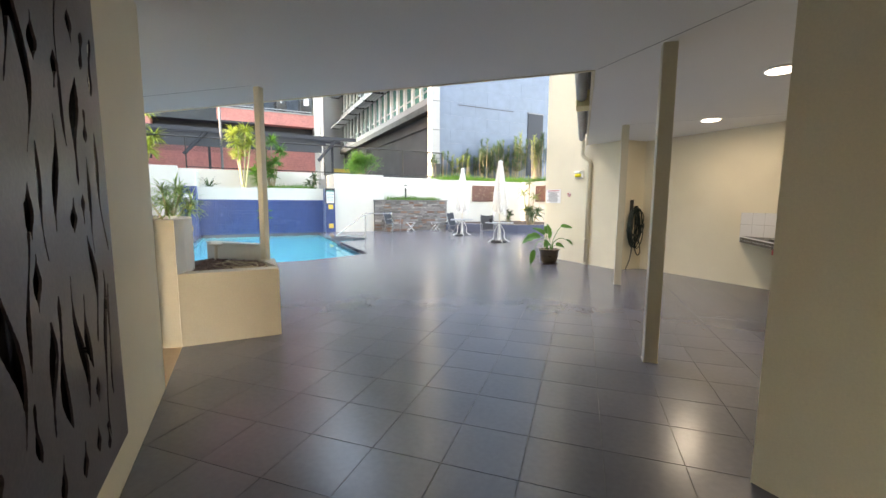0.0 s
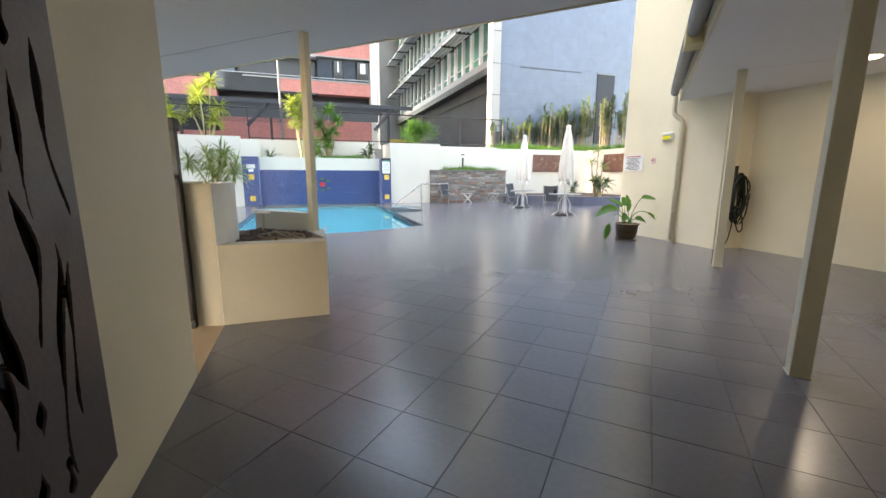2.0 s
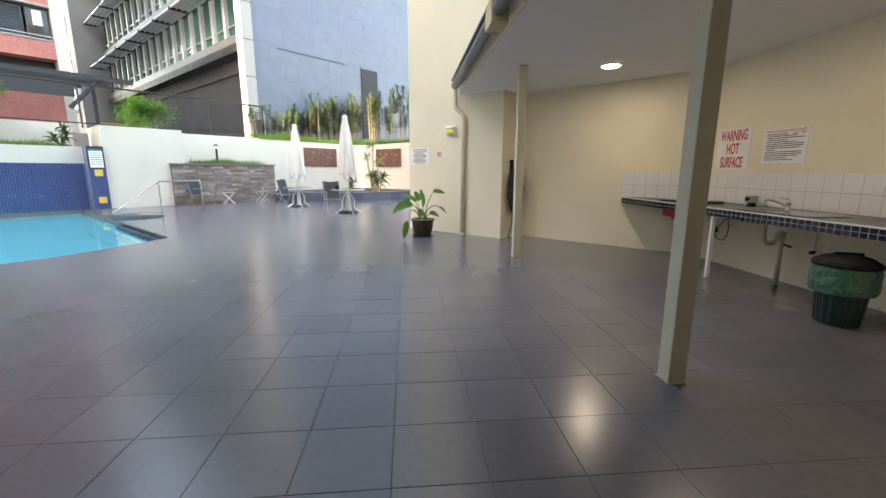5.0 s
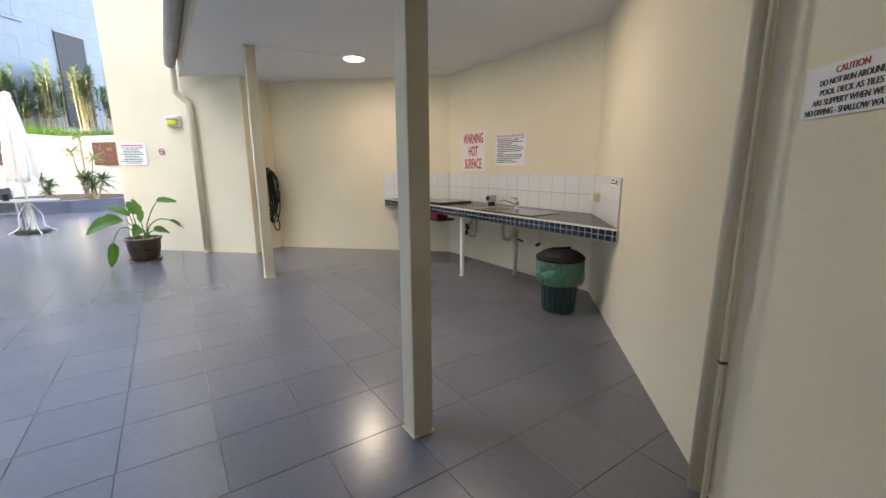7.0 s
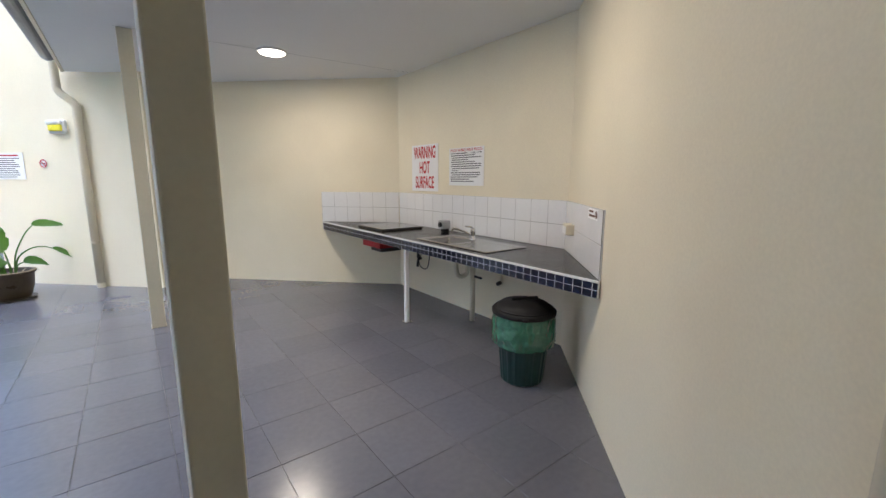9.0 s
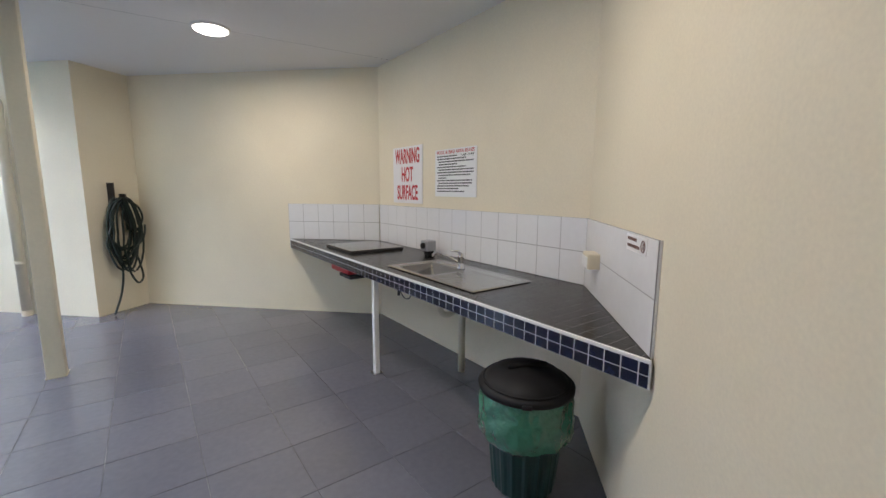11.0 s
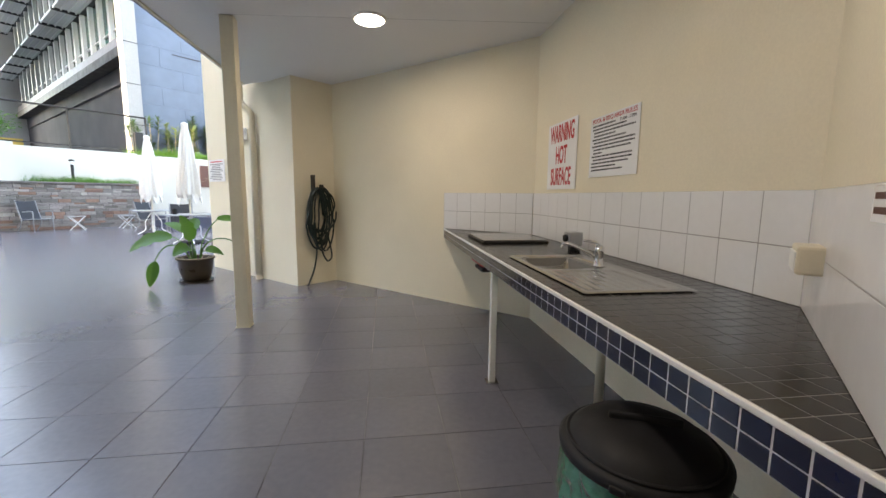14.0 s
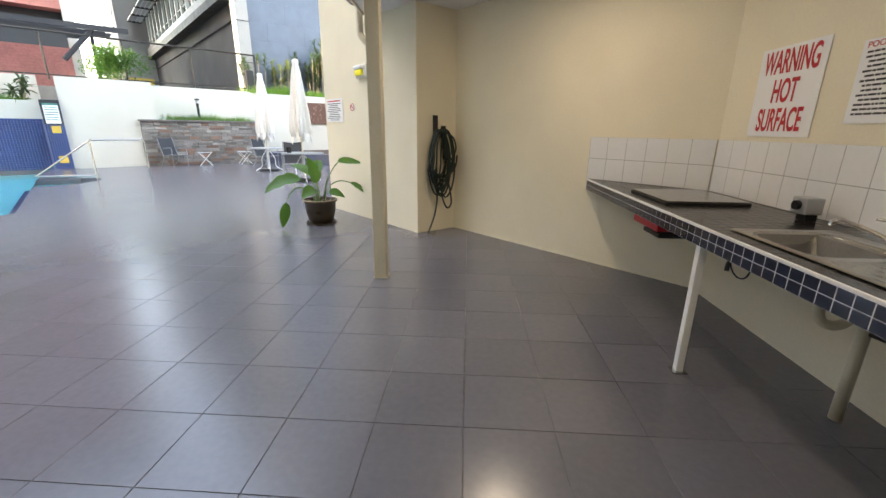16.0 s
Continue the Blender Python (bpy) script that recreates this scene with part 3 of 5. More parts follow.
g = thing("gas_tap", "grey box and black gas tap with a looped hose", "gas connection", (3.75, 7.86, 0.5))
part("box", box((-0.04, -0.12, 0.21), (0.08, 0.13, 0.08), bevel=0.006), GUTTER, g)
part("hose", tube(bend([(-0.05, -0.12, 0.17), (-0.06, -0.06, 0.10), (-0.07, 0.02, -0.05), (-0.07, -0.06, -0.13), (-0.07, -0.17, -0.1), (-0.06, -0.2, 0.05), (-0.05, -0.16, 0.17)]), 0.006, n=6), BLACKP, g)
part("tap", tube(bend([(-0.01, 0.05, -0.02), (-0.05, 0.05, -0.03), (-0.08, 0.03, -0.06), (-0.09, 0.02, -0.12)]), 0.016, n=8), BLACKM, g)
part("lever", box((-0.06, 0.05, 0.02), (0.02, 0.05, 0.07), bevel=0.004), BLACKM, g)
k = thing("stopcock", "small brass stopcock on a thin pipe under the bench", "stopcock", (3.75, 6.45, 0.45))
part("riser", tube([(-0.02, 0, 0), (-0.02, 0, 0.33)], 0.009, n=8), PIPEP, k)
part("handle", tube([(-0.02, 0, 0.0), (-0.07, 0, -0.01)], 0.02, n=10), BLACKM, k)

# bin
bn = thing("rubbish_bin", "ribbed dark green bin with green liner and domed black lid", "rubbish bin", (3.02, 5.52, 0))
bn.matrix_basis = bn.matrix_basis @ Matrix.Diagonal((0.9, 0.9, 0.957, 1))
part("tub", lathe([(0, 0.005), (0.165, 0.0), (0.175, 0.012), (0.225, 0.53), (0.235, 0.535), (0.235, 0.55), (0.218, 0.55), (0.165, 0.02), (0, 0.02)], n=72,
                  wob=lambda a, z, i: 1 + (0.016 * (1 if math.sin(a * 18) > 0 else -1) if 0.01 < z < 0.531 else 0)), GREENP, bn)
rnd = random.Random(4)
ph = [rnd.uniform(0, 6.28) for _ in range(8)]
prof = bend([(0.225, 0.565, 0), (0.243, 0.555, 0), (0.256, 0.50, 0), (0.258, 0.44, 0), (0.262, 0.38, 0), (0.252, 0.325, 0), (0.238, 0.30, 0), (0.225, 0.31, 0)], 4)


def crumple(a, z, i):
    q = Vector((2.4 * math.cos(a), 2.4 * math.sin(a), z * 7))
    fold = abs(noise.noise(q * 1.5)) + 0.5 * abs(noise.noise(q * 3.7))
    hem = 0.05 * noise.noise(Vector((3 * math.cos(a), 3 * math.sin(a), 5))) if z < 0.36 else 0
    return 1 + (0.10 * (0.32 - fold) + hem if i > 2 else 0)


part("liner", lathe([(p.x, p.y) for p in prof], n=150, wob=crumple), BAGG, bn, "crumpled translucent green bag", smooth=True)
lid = part("lid", lathe([(0.252, 0.548), (0.262, 0.552), (0.264, 0.575), (0.25, 0.585), (0.235, 0.588), (0.225, 0.602), (0.19, 0.628), (0.12, 0.648), (0, 0.655)], n=48), BLACKP, bn, smooth=True)
part("grip", box((0.01, 0.0, 0.657), (0.23, 0.022, 0.03), bevel=0.009, rot=-25), BLACKP, lid)
part("lid_ring", lathe([(0.238, 0.586), (0.243, 0.594), (0.236, 0.598), (0.228, 0.594)], n=48), BLACKP, lid, smooth=True)
part("clip", box((0.262 * math.cos(3.9), 0.262 * math.sin(3.9), 0.562), (0.022, 0.05, 0.022), rot=math.degrees(3.9), bevel=0.006), BLACKP, lid)


# ---- writing ----
def words(name, text, size, m, mat, parent=None, label="", align="CENTER", width=None, bold=0.0):
    c = bpy.data.curves.new(name, "FONT")
    c.body, c.size, c.align_x, c.align_y, c.extrude = text, size, align, "CENTER", 0.0008
    c.offset = bold
    tmp = new(name, c)
    dg = bpy.context.evaluated_depsgraph_get()
    me = bpy.data.meshes.new_from_object(tmp.evaluated_get(dg))
    bpy.data.objects.remove(tmp)
    if width:
        w = max(v.co.x for v in me.vertices) - min(v.co.x for v in me.vertices)
        for v in me.vertices:
            v.co.x *= width / w
    me.materials.clear()
    me.materials.append(mat)
    ob = new(name, me)
    ob.parent = parent
    ob.matrix_basis = m
    return tagged(ob, label)


def signboard(name, label, c, ang, w, h, category="sign", t=0.004):
    """A board on a wall, its face towards -y of its frame."""
    e = thing(name, label, category, c, rz=ang)
    part("board", box((0, -t / 2 - 0.001, 0), (w, t, h)), SIGNW, e)
    return e


UP = Matrix.Rotation(radians(90), 4, "X")


def at(x, z, y=-0.0062):
    return Matrix.Translation((x, y, z)) @ UP


sg = signboard("warning_sign", "white wall sign with red capital warning words", (3.77, 7.865, 1.645), -90, 0.57, 0.575)
for i, tx in enumerate(("WARNING", "HOT", "SURFACE")):
    words("lettering", tx, 0.205, at(0, 0.185 - 0.185 * i), RED, sg, width=(0.47, 0.22, 0.40)[i], bold=0.004)
sg = signboard("rules_sign", "white wall sign with red heading above small black writing", (3.77, 7.07, 1.645), -90, 0.585, 0.42)
words("heading", "POOL & BBQ AREA RULES", 0.042, at(0, 0.182), RED, sg, width=0.53)
words("hours", "7 AM - 7 PM", 0.03, at(0.17, 0.146), INK, sg, width=0.17)
rnd = random.Random(9)
for i, wd in enumerate((0.40, 0.42, 0.50, 0.28, 0.42, 0.50, 0.52, 0.46, 0.12, 0.50, 0.48, 0.46, 0.32, 0.40)):
    z = 0.148 - 0.0238 * i
    x = -0.262 + (0.0 if i in (0, 1, 4, 6, 9, 11, 12, 13) else 0.02)
    bm = bmesh.new()
    wd = 0.30 if i == 0 else wd
    while wd > 0.01:
        k = min(wd, rnd.uniform(0.02, 0.06))
        box((x + k / 2, -0.0058, z), (k - 0.006, 0.001, 0.0105), bm)
        x, wd = x + k, wd - k
    part("text_line", bm, INK, sg)
cs = signboard("caution_sign", "white caution notice with grey and red capitals on the corridor wall", (1.411, 3.279, 1.625), 226.0, 0.35, 0.145)
words("heading", "CAUTION", 0.026, at(0, 0.05), RED, cs, width=0.11)
for i, tx in enumerate(("DO NOT RUN AROUND", "POOL DECK AS TILES", "ARE SLIPPERY WHEN WET", "NO DIVING - SHALLOW WATER")):
    words("lettering", tx, 0.024, at(0, 0.022 - 0.0265 * i), INK, cs, width=(0.22, 0.21, 0.255, 0.31)[i])
ps = signboard("pool_rules_sign", "white notice of small black lines on the tall cream wall", (-0.53, 11.795, 1.665), -45.0 + 0.3, 0.56, 0.36)
bm = bmesh.new()
box((0, -0.0058, 0.145), (0.42, 0.001, 0.018), bm)
part("heading_bar", bm, RED, ps)
for i in range(10):
    part("text_line", box((-0.01 * (i % 3), -0.0058, 0.105 - 0.028 * i), (0.44 - 0.05 * ((i * 7) % 4), 0.001, 0.011)), INK, ps)
ns = thing("no_smoking_sign", "small round red and white prohibition sign", "sign", (-0.115, 11.395, 1.70), rz=-45)
part("disc", tube([(0, -0.001, 0), (0, -0.004, 0)], 0.06, n=28), SIGNW, ns)
bm = bmesh.new()
tube([(0.05 * math.cos(a * math.pi / 14), -0.006, 0.05 * math.sin(a * math.pi / 14)) for a in range(29)], 0.0065, bm, n=6)
tube([(-0.035, -0.006, 0.035), (0.035, -0.006, -0.035)], 0.006, bm, n=6)
part("ring", bm, RED, ns)
part("cigarette", box((0, -0.0055, 0), (0.06, 0.002, 0.012)), INK, ns)
st = thing("sticker", "small white sticker with grey lines and a dark emblem", "sticker", (3.133, 5.058, 1.283), rz=225.9)
part("sheet", box((0, -0.0115, 0), (0.235, 0.001, 0.068)), SIGNW, st)
for z, wd in ((0.016, 0.10), (-0.012, 0.145)):
    x, bm = -0.105, bmesh.new()
    while x < -0.105 + wd:
        box((x + 0.006, -0.0125, z), (0.009, 0.001, 0.013), bm)
        x += 0.0125
    part("text_line", bm, RUSTP, st)
part("emblem", tube([(0.082 + 0.021 * math.cos(k * math.pi / 12), -0.0125, 0.021 * math.sin(k * math.pi / 12)) for k in range(25)], 0.003, n=5), RUSTP, st)
part("emblem_bar", box((0.082, -0.0125, 0), (0.012, 0.001, 0.026)), RUSTP, st)

# ---- on the tall wall ----
wl = thing("bulkhead_light", "oval cream bulkhead light with an amber lens on the tall wall", "wall light", (0.125, 11.155, 2.18), rz=-45.4)
part("base", box((0, -0.03, 0.0), (0.27, 0.05, 0.18), bevel=0.024), WHITEP, wl)
part("lens", box((0, -0.062, -0.02), (0.20, 0.05, 0.085), bevel=0.02), AMBER, wl)
part("hood", box((0, -0.065, 0.05), (0.22, 0.065, 0.05), bevel=0.016), WHITEP, wl)
dp = thing("downpipe", "cream painted round downpipe with an offset below the gutter", "downpipe", (0.335, 10.87, 0))
part("pipe", tube([(0, 0, 0.03)] + bend([(0, 0, 2.30), (-0.01, 0.0, 2.45), (-0.15, 0.05, 2.60), (-0.165, 0.055, 2.72), (-0.165, 0.055, 2.98)]), 0.047, n=16), PIPEP, dp, smooth=True)
part("shoe", tube([(0, 0, 0.0), (0, 0, 0.06)], 0.052, n=16), PIPEP, dp)
for z in (0.62, 2.28):
    part("bracket", tube([(0, 0, z), (0, 0, z + 0.03)], 0.051, n=16), PIPEP, dp)
dq = thing("downpipe", "cream painted round downpipe against the corridor wall", "downpipe", (1.655, 3.60, 0))
part("pipe", tube([(0, 0, 0.03), (0, 0, 2.84)], 0.033, n=18), PIPEP, dq, smooth=True)
part("conduit", tube([(-0.07, -0.06, 0.03), (-0.07, -0.06, 2.84)], 0.011, n=8), PIPEP, dq, "thin cream conduit beside the pipe")
part("clip", box((-0.07, -0.06, 0.67), (0.028, 0.028, 0.012), bevel=0.004, rot=45), RUSTP, dq)
gt = thing("gutter", "dark grey half round gutter above a pale fascia board", "gutter", (0.14, 8.0, 3.0))
bm = bmesh.new()
n = 9
pr = [(0.075 * math.cos(math.pi + math.pi * i / n), 0.075 * math.sin(math.pi + math.pi * i / n)) for i in range(n + 1)]
pr += [(x * 0.93, z * 0.93) for x, z in pr[::-1]]
lo = [bm.verts.new((x, -2.85, z)) for x, z in pr]
hi = [bm.verts.new((x, 2.75, z)) for x, z in pr]
for i in range(len(pr)):
    j = (i + 1) % len(pr)
    bm.faces.new((lo[i], lo[j], hi[j], hi[i]))
bm.faces.new(lo), bm.faces.new(hi[::-1])
part("channel", bm, GUTTER, gt)
part("roof_edge", box((0.06, 0, 0.10), (0.26, 5.6, 0.03)), GUTTER, gt)
structure("fascia", prism([(0.255, 5.21), (0.285, 5.21), (0.268, 10.88), (0.238, 10.88)], CEIL - 0.012, CEIL + 0.21), PIPEP)
structure("fascia", prism([(-9.5, 5.2), (0.255, 5.2), (0.255, 5.225), (-9.5, 5.225)], CEIL - 0.012, CEIL + 0.21), PIPEP)
fl = thing("eave_box", "cream boxed junction cover hung on the fascia below the gutter", "junction box", (0.165, 7.05, 2.86))
part("case", box((0, 0, 0.12), (0.2, 0.34, 0.24), bevel=0.01), material("aged_cream", (0.55, 0.47, 0.24), 0.5), fl)

# hose in the recess
rec = Vector((1.5 - 1.02, 10.69 - 10.29, 0)).normalized()
rn = Vector((rec.y, -rec.x, 0))
hz = thing("garden_hose", "dark green garden hose coiled on wall hooks", "garden hose", (1.25, 10.48, 0), rz=math.degrees(math.atan2(rec.y, rec.x)))
part("hook", box((-0.04, -0.045, 1.42), (0.02, 0.09, 0.28)), BLACKM, hz)
part("hook", box((0.09, -0.045, 1.36), (0.02, 0.09, 0.14)), BLACKM, hz)
rnd = random.Random(12)
for k in range(13):
    w, hgt, cx = rnd.uniform(0.12, 0.24), rnd.uniform(0.30, 0.44), rnd.uniform(-0.05, 0.09)
    top = 1.37
    y0 = -0.03 - 0.013 * k
    pts = [(cx + w * math.cos(a) * (1 if math.sin(a) < 0 else 0.8), y0 + 0.008 * math.sin(3 * a), top - hgt + hgt * math.sin(a) + 0.02 * math.sin(2 * a + k)) for a in [2 * math.pi * i / 22 for i in range(23)]]
    part("coil", tube(pts, 0.012, n=7), HOSE, hz)
part("coil", tube(bend([(0.06, -0.1, 1.35), (0.2, -0.12, 1.28), (0.25, -0.12, 1.12), (0.15, -0.12, 0.98), (0.05, -0.12, 1.1)]), 0.012, n=7), HOSE, hz)
part("coil", tube(bend([(0.08, -0.1, 0.9), (0.02, -0.12, 0.55), (0.1, -0.13, 0.34), (0.18, -0.13, 0.4), (0.15, -0.12, 0.62), (0.1, -0.11, 0.8)]), 0.012, n=7), HOSE, hz)
part("tail", tube(bend([(-0.06, -0.1, 0.9), (-0.05, -0.11, 0.5), (-0.1, -0.12, 0.25), (-0.19, -0.13, 0.06), (-0.22, -0.14, 0.015)]), 0.012, n=7), HOSE, hz)


# ---- plants ----
def blade(bm, base, direction, length, width, droop, segs=4, fold=0.25, mi=0):
    """A strap leaf that starts upwards or outwards and droops."""
    d = Vector(direction).normalized()
    p = Vector(base)
    side = d.cross(Vector((0, 0, 1)))
    side = side.normalized() if side.length > 1e-3 else Vector((1, 0, 0))
    prev = None
    for i in range(segs + 1):
        t = i / segs
        w = width * (math.sin(math.pi * min(0.98, 0.16 + 0.84 * t)) ** 0.8)
        nrm = side.cross(d).normalized()
        row = [bm.verts.new(p - side * w / 2 + nrm * w * fold), bm.verts.new(p), bm.verts.new(p + side * w / 2 + nrm * w * fold)]
        if prev:
            for k in (0, 1):
                f = bm.faces.new((prev[k], prev[k + 1], row[k + 1], row[k]))
                f.material_index = mi
        prev = row
        p = p + d * (length / segs)
        d = (d + Vector((0, 0, -droop / segs))).normalized()


def rosette(bm, c, n, length, width, rnd, up=0.2, droop=1.0, axis=None):
    ax = Vector(axis or (0, 0, 1)).normalized()
    a0 = ax.orthogonal().normalized()
    b0 = ax.cross(a0)
    for i in range(n):
        a = rnd.uniform(0, 2 * math.pi)
        e = rnd.uniform(up - 0.7, 1.3)
        d = (a0 * math.cos(a) + b0 * math.sin(a)) * math.cos(e) + ax * math.sin(e)
        blade(bm, Vector(c) - ax * rnd.uniform(0, 0.12), d, length * rnd.uniform(0.7, 1.1), width, droop * rnd.uniform(0.5, 1.3))


def yucca(name, label, loc, heads, leaf, width, mat, seed, stem_r=0.04, nleaf=46, category="plant", droop=1.0):
    """Heads are (x, y, z) of each rosette over the base; a stem curves up to each."""
    rnd = random.Random(seed)
    e = thing(name, label, category, loc)
    for hx, hy, hz_ in heads:
        if hz_ > 0.25:
            part("stem", tube(bend([(hx * 0.12, hy * 0.12, -0.05), (hx * 0.55, hy * 0.5, hz_ * 0.45), (hx, hy, hz_)], 5), [stem_r * (1 - 0.35 * i / 10) for i in range(11)], n=7), CANE if mat in (LEAFY, LEAFB) else STALK, e)
        bm = bmesh.new()
        rosette(bm, (hx, hy, hz_), nleaf, leaf, width, rnd, droop=droop)
        part("crown", bm, mat, e)
    return e


def shrub(name, label, loc, r, h, mat, seed, n=500, leaf=0.09, lift=0.0, category="bush"):
    rnd = random.Random(seed)
    e = thing(name, label, category, loc)
    bm = bmesh.new()
    tips = []
    for i in range(26):
        a, k = rnd.uniform(0, 6.28), rnd.uniform(0.2, 1.0)
        tip = Vector((r * k * math.cos(a), r * k * math.sin(a), h * rnd.uniform(0.45, 1.0) * (1.12 - 0.5 * k * k)))
        tube(bend([(0.03 * math.cos(a), 0.03 * math.sin(a), 0), tip * 0.5 + Vector((0, 0, 0.06)), tip], 3), [0.012, 0.01, 0.009, 0.008, 0.006, 0.005, 0.004], bm, n=4)
        tips.append(tip)
    part("branches", bm, STALK, e)
    bm = bmesh.new()
    for i in range(n):
        t = tips[i % len(tips)]
        c = t * rnd.uniform(0.55, 1.0) + Vector((rnd.gauss(0, r * 0.13), rnd.gauss(0, r * 0.13), rnd.gauss(0, h * 0.08)))
        c.z = max(0.03, c.z)
        blade(bm, c, (rnd.gauss(0, 1), rnd.gauss(0, 1), rnd.uniform(-0.2, 1)), leaf * rnd.uniform(0.6, 1.3), leaf * 0.42, 0.6, segs=2)
    part("leaves", bm, mat, e)
    return e


def grass(name, label, pts, n, h, mat, seed, spread=0.15, lean=0.5):
    rnd = random.Random(seed)
    bm = bmesh.new()
    for i in range(n):
        k = rnd.uniform(0, len(pts) - 1.001)
        a, b = Vector(pts[int(k)]), Vector(pts[int(k) + 1])
        c = a.lerp(b, k - int(k)) + Vector((rnd.gauss(0, spread), rnd.gauss(0, spread), 0))
        dn = 0.6 + 0.4 * noise.noise(c * 1.3)
        blade(bm, c, (rnd.gauss(0, lean), rnd.gauss(0, lean), 1), h * rnd.uniform(0.5, 1.15) * (dn + 0.3), 0.012, 0.9, segs=3, fold=0.1)
    return solo(name, bm, mat, label, "grass", kind="stuff")


# potted plant by the tall wall
pp = thing("potted_plant", "broad-leaved plant with arching stems in a dark glazed pot", "potted plant", (-0.52, 10.80, 0))
part("saucer", lathe([(0, 0.004), (0.19, 0.0), (0.225, 0.022), (0.215, 0.026), (0.17, 0.012), (0, 0.012)], n=32), POTG, pp)
part("pot", lathe([(0, 0.013), (0.155, 0.013), (0.175, 0.03), (0.215, 0.17), (0.228, 0.32), (0.25, 0.33), (0.253, 0.352), (0.232, 0.358), (0.218, 0.33), (0.21, 0.29), (0, 0.29)], n=36), POTG, pp, smooth=True)
part("pot_rim", lathe([(0.252, 0.350), (0.253, 0.359), (0.232, 0.363), (0.229, 0.357)], n=36), STALK, pp)
part("soil", cyl((0, 0, 0.28), 0.212, 0.035), SOIL, pp)


def paddle(bm, base, tipdir, length, width, curl, tear=None):
    """A broad leaf with a midrib, ribbed and curved."""
    d = Vector(tipdir).normalized()
    side = d.cross(Vector((0.45, -0.5, 0.75))).normalized()
    p, prev, n = Vector(base), None, 10
    for i in range(n + 1):
        t = i / n
        w = width * 0.5 * math.sin(math.pi * (0.03 + 0.95 * t) ** 0.75) ** 0.75
        nrm = side.cross(d).normalized()
        cut = 0.75 if tear and i in tear else 1.0
        row = [bm.verts.new(p + side * (w * s * cut) + nrm * (0.25 * abs(s) * w + 0.004 * ((i % 2) - .5))) for s in (-1, -0.5, 0, 0.5, 1)]
        if prev:
            for k in range(4):
                bm.faces.new((prev[k], prev[k + 1], row[k + 1], row[k]))
        prev = row
        p = p + d * (length / n)
        d = (d + Vector((0, 0, -curl / n))).normalized()


# right: towards the camera's right along the wall
RGT, AWAY = Vector((0.75, 0.66, 0)), Vector((-0.66, 0.75, 0))
specs = [((0.06, 0.0), [(0.10, 0.0, 0.55), (0.22, 0.0, 0.78), (0.33, 0.0, 0.90)], (1, 0.1, 0.05), 0.36, 0.12, 0.35),
         ((0.05, -0.03), [(0.12, 0, 0.50), (0.27, 0, 0.60), (0.42, 0, 0.60), (0.52, 0, 0.56)], (0.8, 0, -0.45), 0.30, 0.11, 0.3),
         ((-0.04, 0.02), [(-0.08, 0, 0.48), (-0.20, 0, 0.62), (-0.28, 0, 0.68)], (-1, 0.1, 0.05), 0.46, 0.19, 0.9),
         ((-0.06, -0.02), [(-0.16, 0, 0.50), (-0.34, -0.05, 0.56), (-0.46, -0.08, 0.48), (-0.53, -0.1, 0.36)], (-0.25, 0, -1), 0.30, 0.12, 0.1),
         ((0.0, -0.04), [(-0.02, -0.05, 0.50), (-0.06, -0.08, 0.62)], (-0.35, -0.15, 1), 0.34, 0.20, 0.25),
         ((0.0, 0.05), [(0.0, 0.1, 0.55), (0.02, 0.16, 0.72)], (0.35, 0.5, 0.7), 0.30, 0.14, 0.8),
         ((-0.02, 0.05), [(-0.03, 0.1, 0.5), (-0.05, 0.14, 0.70)], (-0.5, 0.6, 0.7), 0.32, 0.14, 0.8),
         ((0.03, -0.06), [(0.05, -0.08, 0.42), (0.10, -0.12, 0.46)], (0.9, -0.3, 0.1), 0.22, 0.13, 1.1),
         ((-0.02, -0.07), [(-0.05, -0.12, 0.45), (-0.12, -0.16, 0.52)], (-0.8, -0.4, 0.2), 0.26, 0.15, 1.2)]
for (bx, by), st_, td, ln, wd, cu in specs:
    tr = lambda q: RGT * q[0] + AWAY * q[1] + Vector((0, 0, q[2]))
    pts = bend([tr((bx, by, 0.30))] + [tr(q) for q in st_], 5)
    part("stem", tube(pts, [0.011 - 0.005 * i / len(pts) for i in range(len(pts))], n=6), LEAF, pp)
    bm = bmesh.new()
    paddle(bm, tr(st_[-1]), RGT * td[0] + AWAY * td[1] + Vector((0, 0, td[2])), ln * 1.15, wd * 1.2, cu, tear=(4, 7) if wd > 0.17 else None)
    part("leaf", bm, LEAF, pp, smooth=True)
bm = bmesh.new()
rnd = random.Random(3)
for i in range(16):
    a = rnd.uniform(0, 6.28)
    blade(bm, (0.16 * math.cos(a), 0.16 * math.sin(a), 0.31), (math.cos(a), math.sin(a), 0.7), 0.13, 0.02, 1.2, segs=3)
part("dry_leaves", bm, STALK, pp)


# ---- planter and gate ----
pl = thing("corner_planter", "rendered garden planter with low bark bed and tall curved tub", "planter", (-3.6, 4.0, 0))
def sh(pts):
    return [(x + 3.6, y - 4.0) for x, y in pts]
part("front_wall", prism(sh([(-3.57, 3.45), (-2.91, 4.12), (-3.045, 4.25), (-3.70, 3.585)]), -0.02, 0.745), PLANTR, pl)
part("side_wall", prism(sh([(-2.912, 4.122), (-3.545, 4.77), (-3.69, 4.63), (-3.045, 4.252)]), -0.02, 0.743), PLANTR, pl)
part("back_wall", prism(sh([(-3.66, 4.66), (-3.72, 4.80), (-4.62, 4.84), (-4.62, 4.70)]), -0.02, 0.93), WHITEWALL, pl)
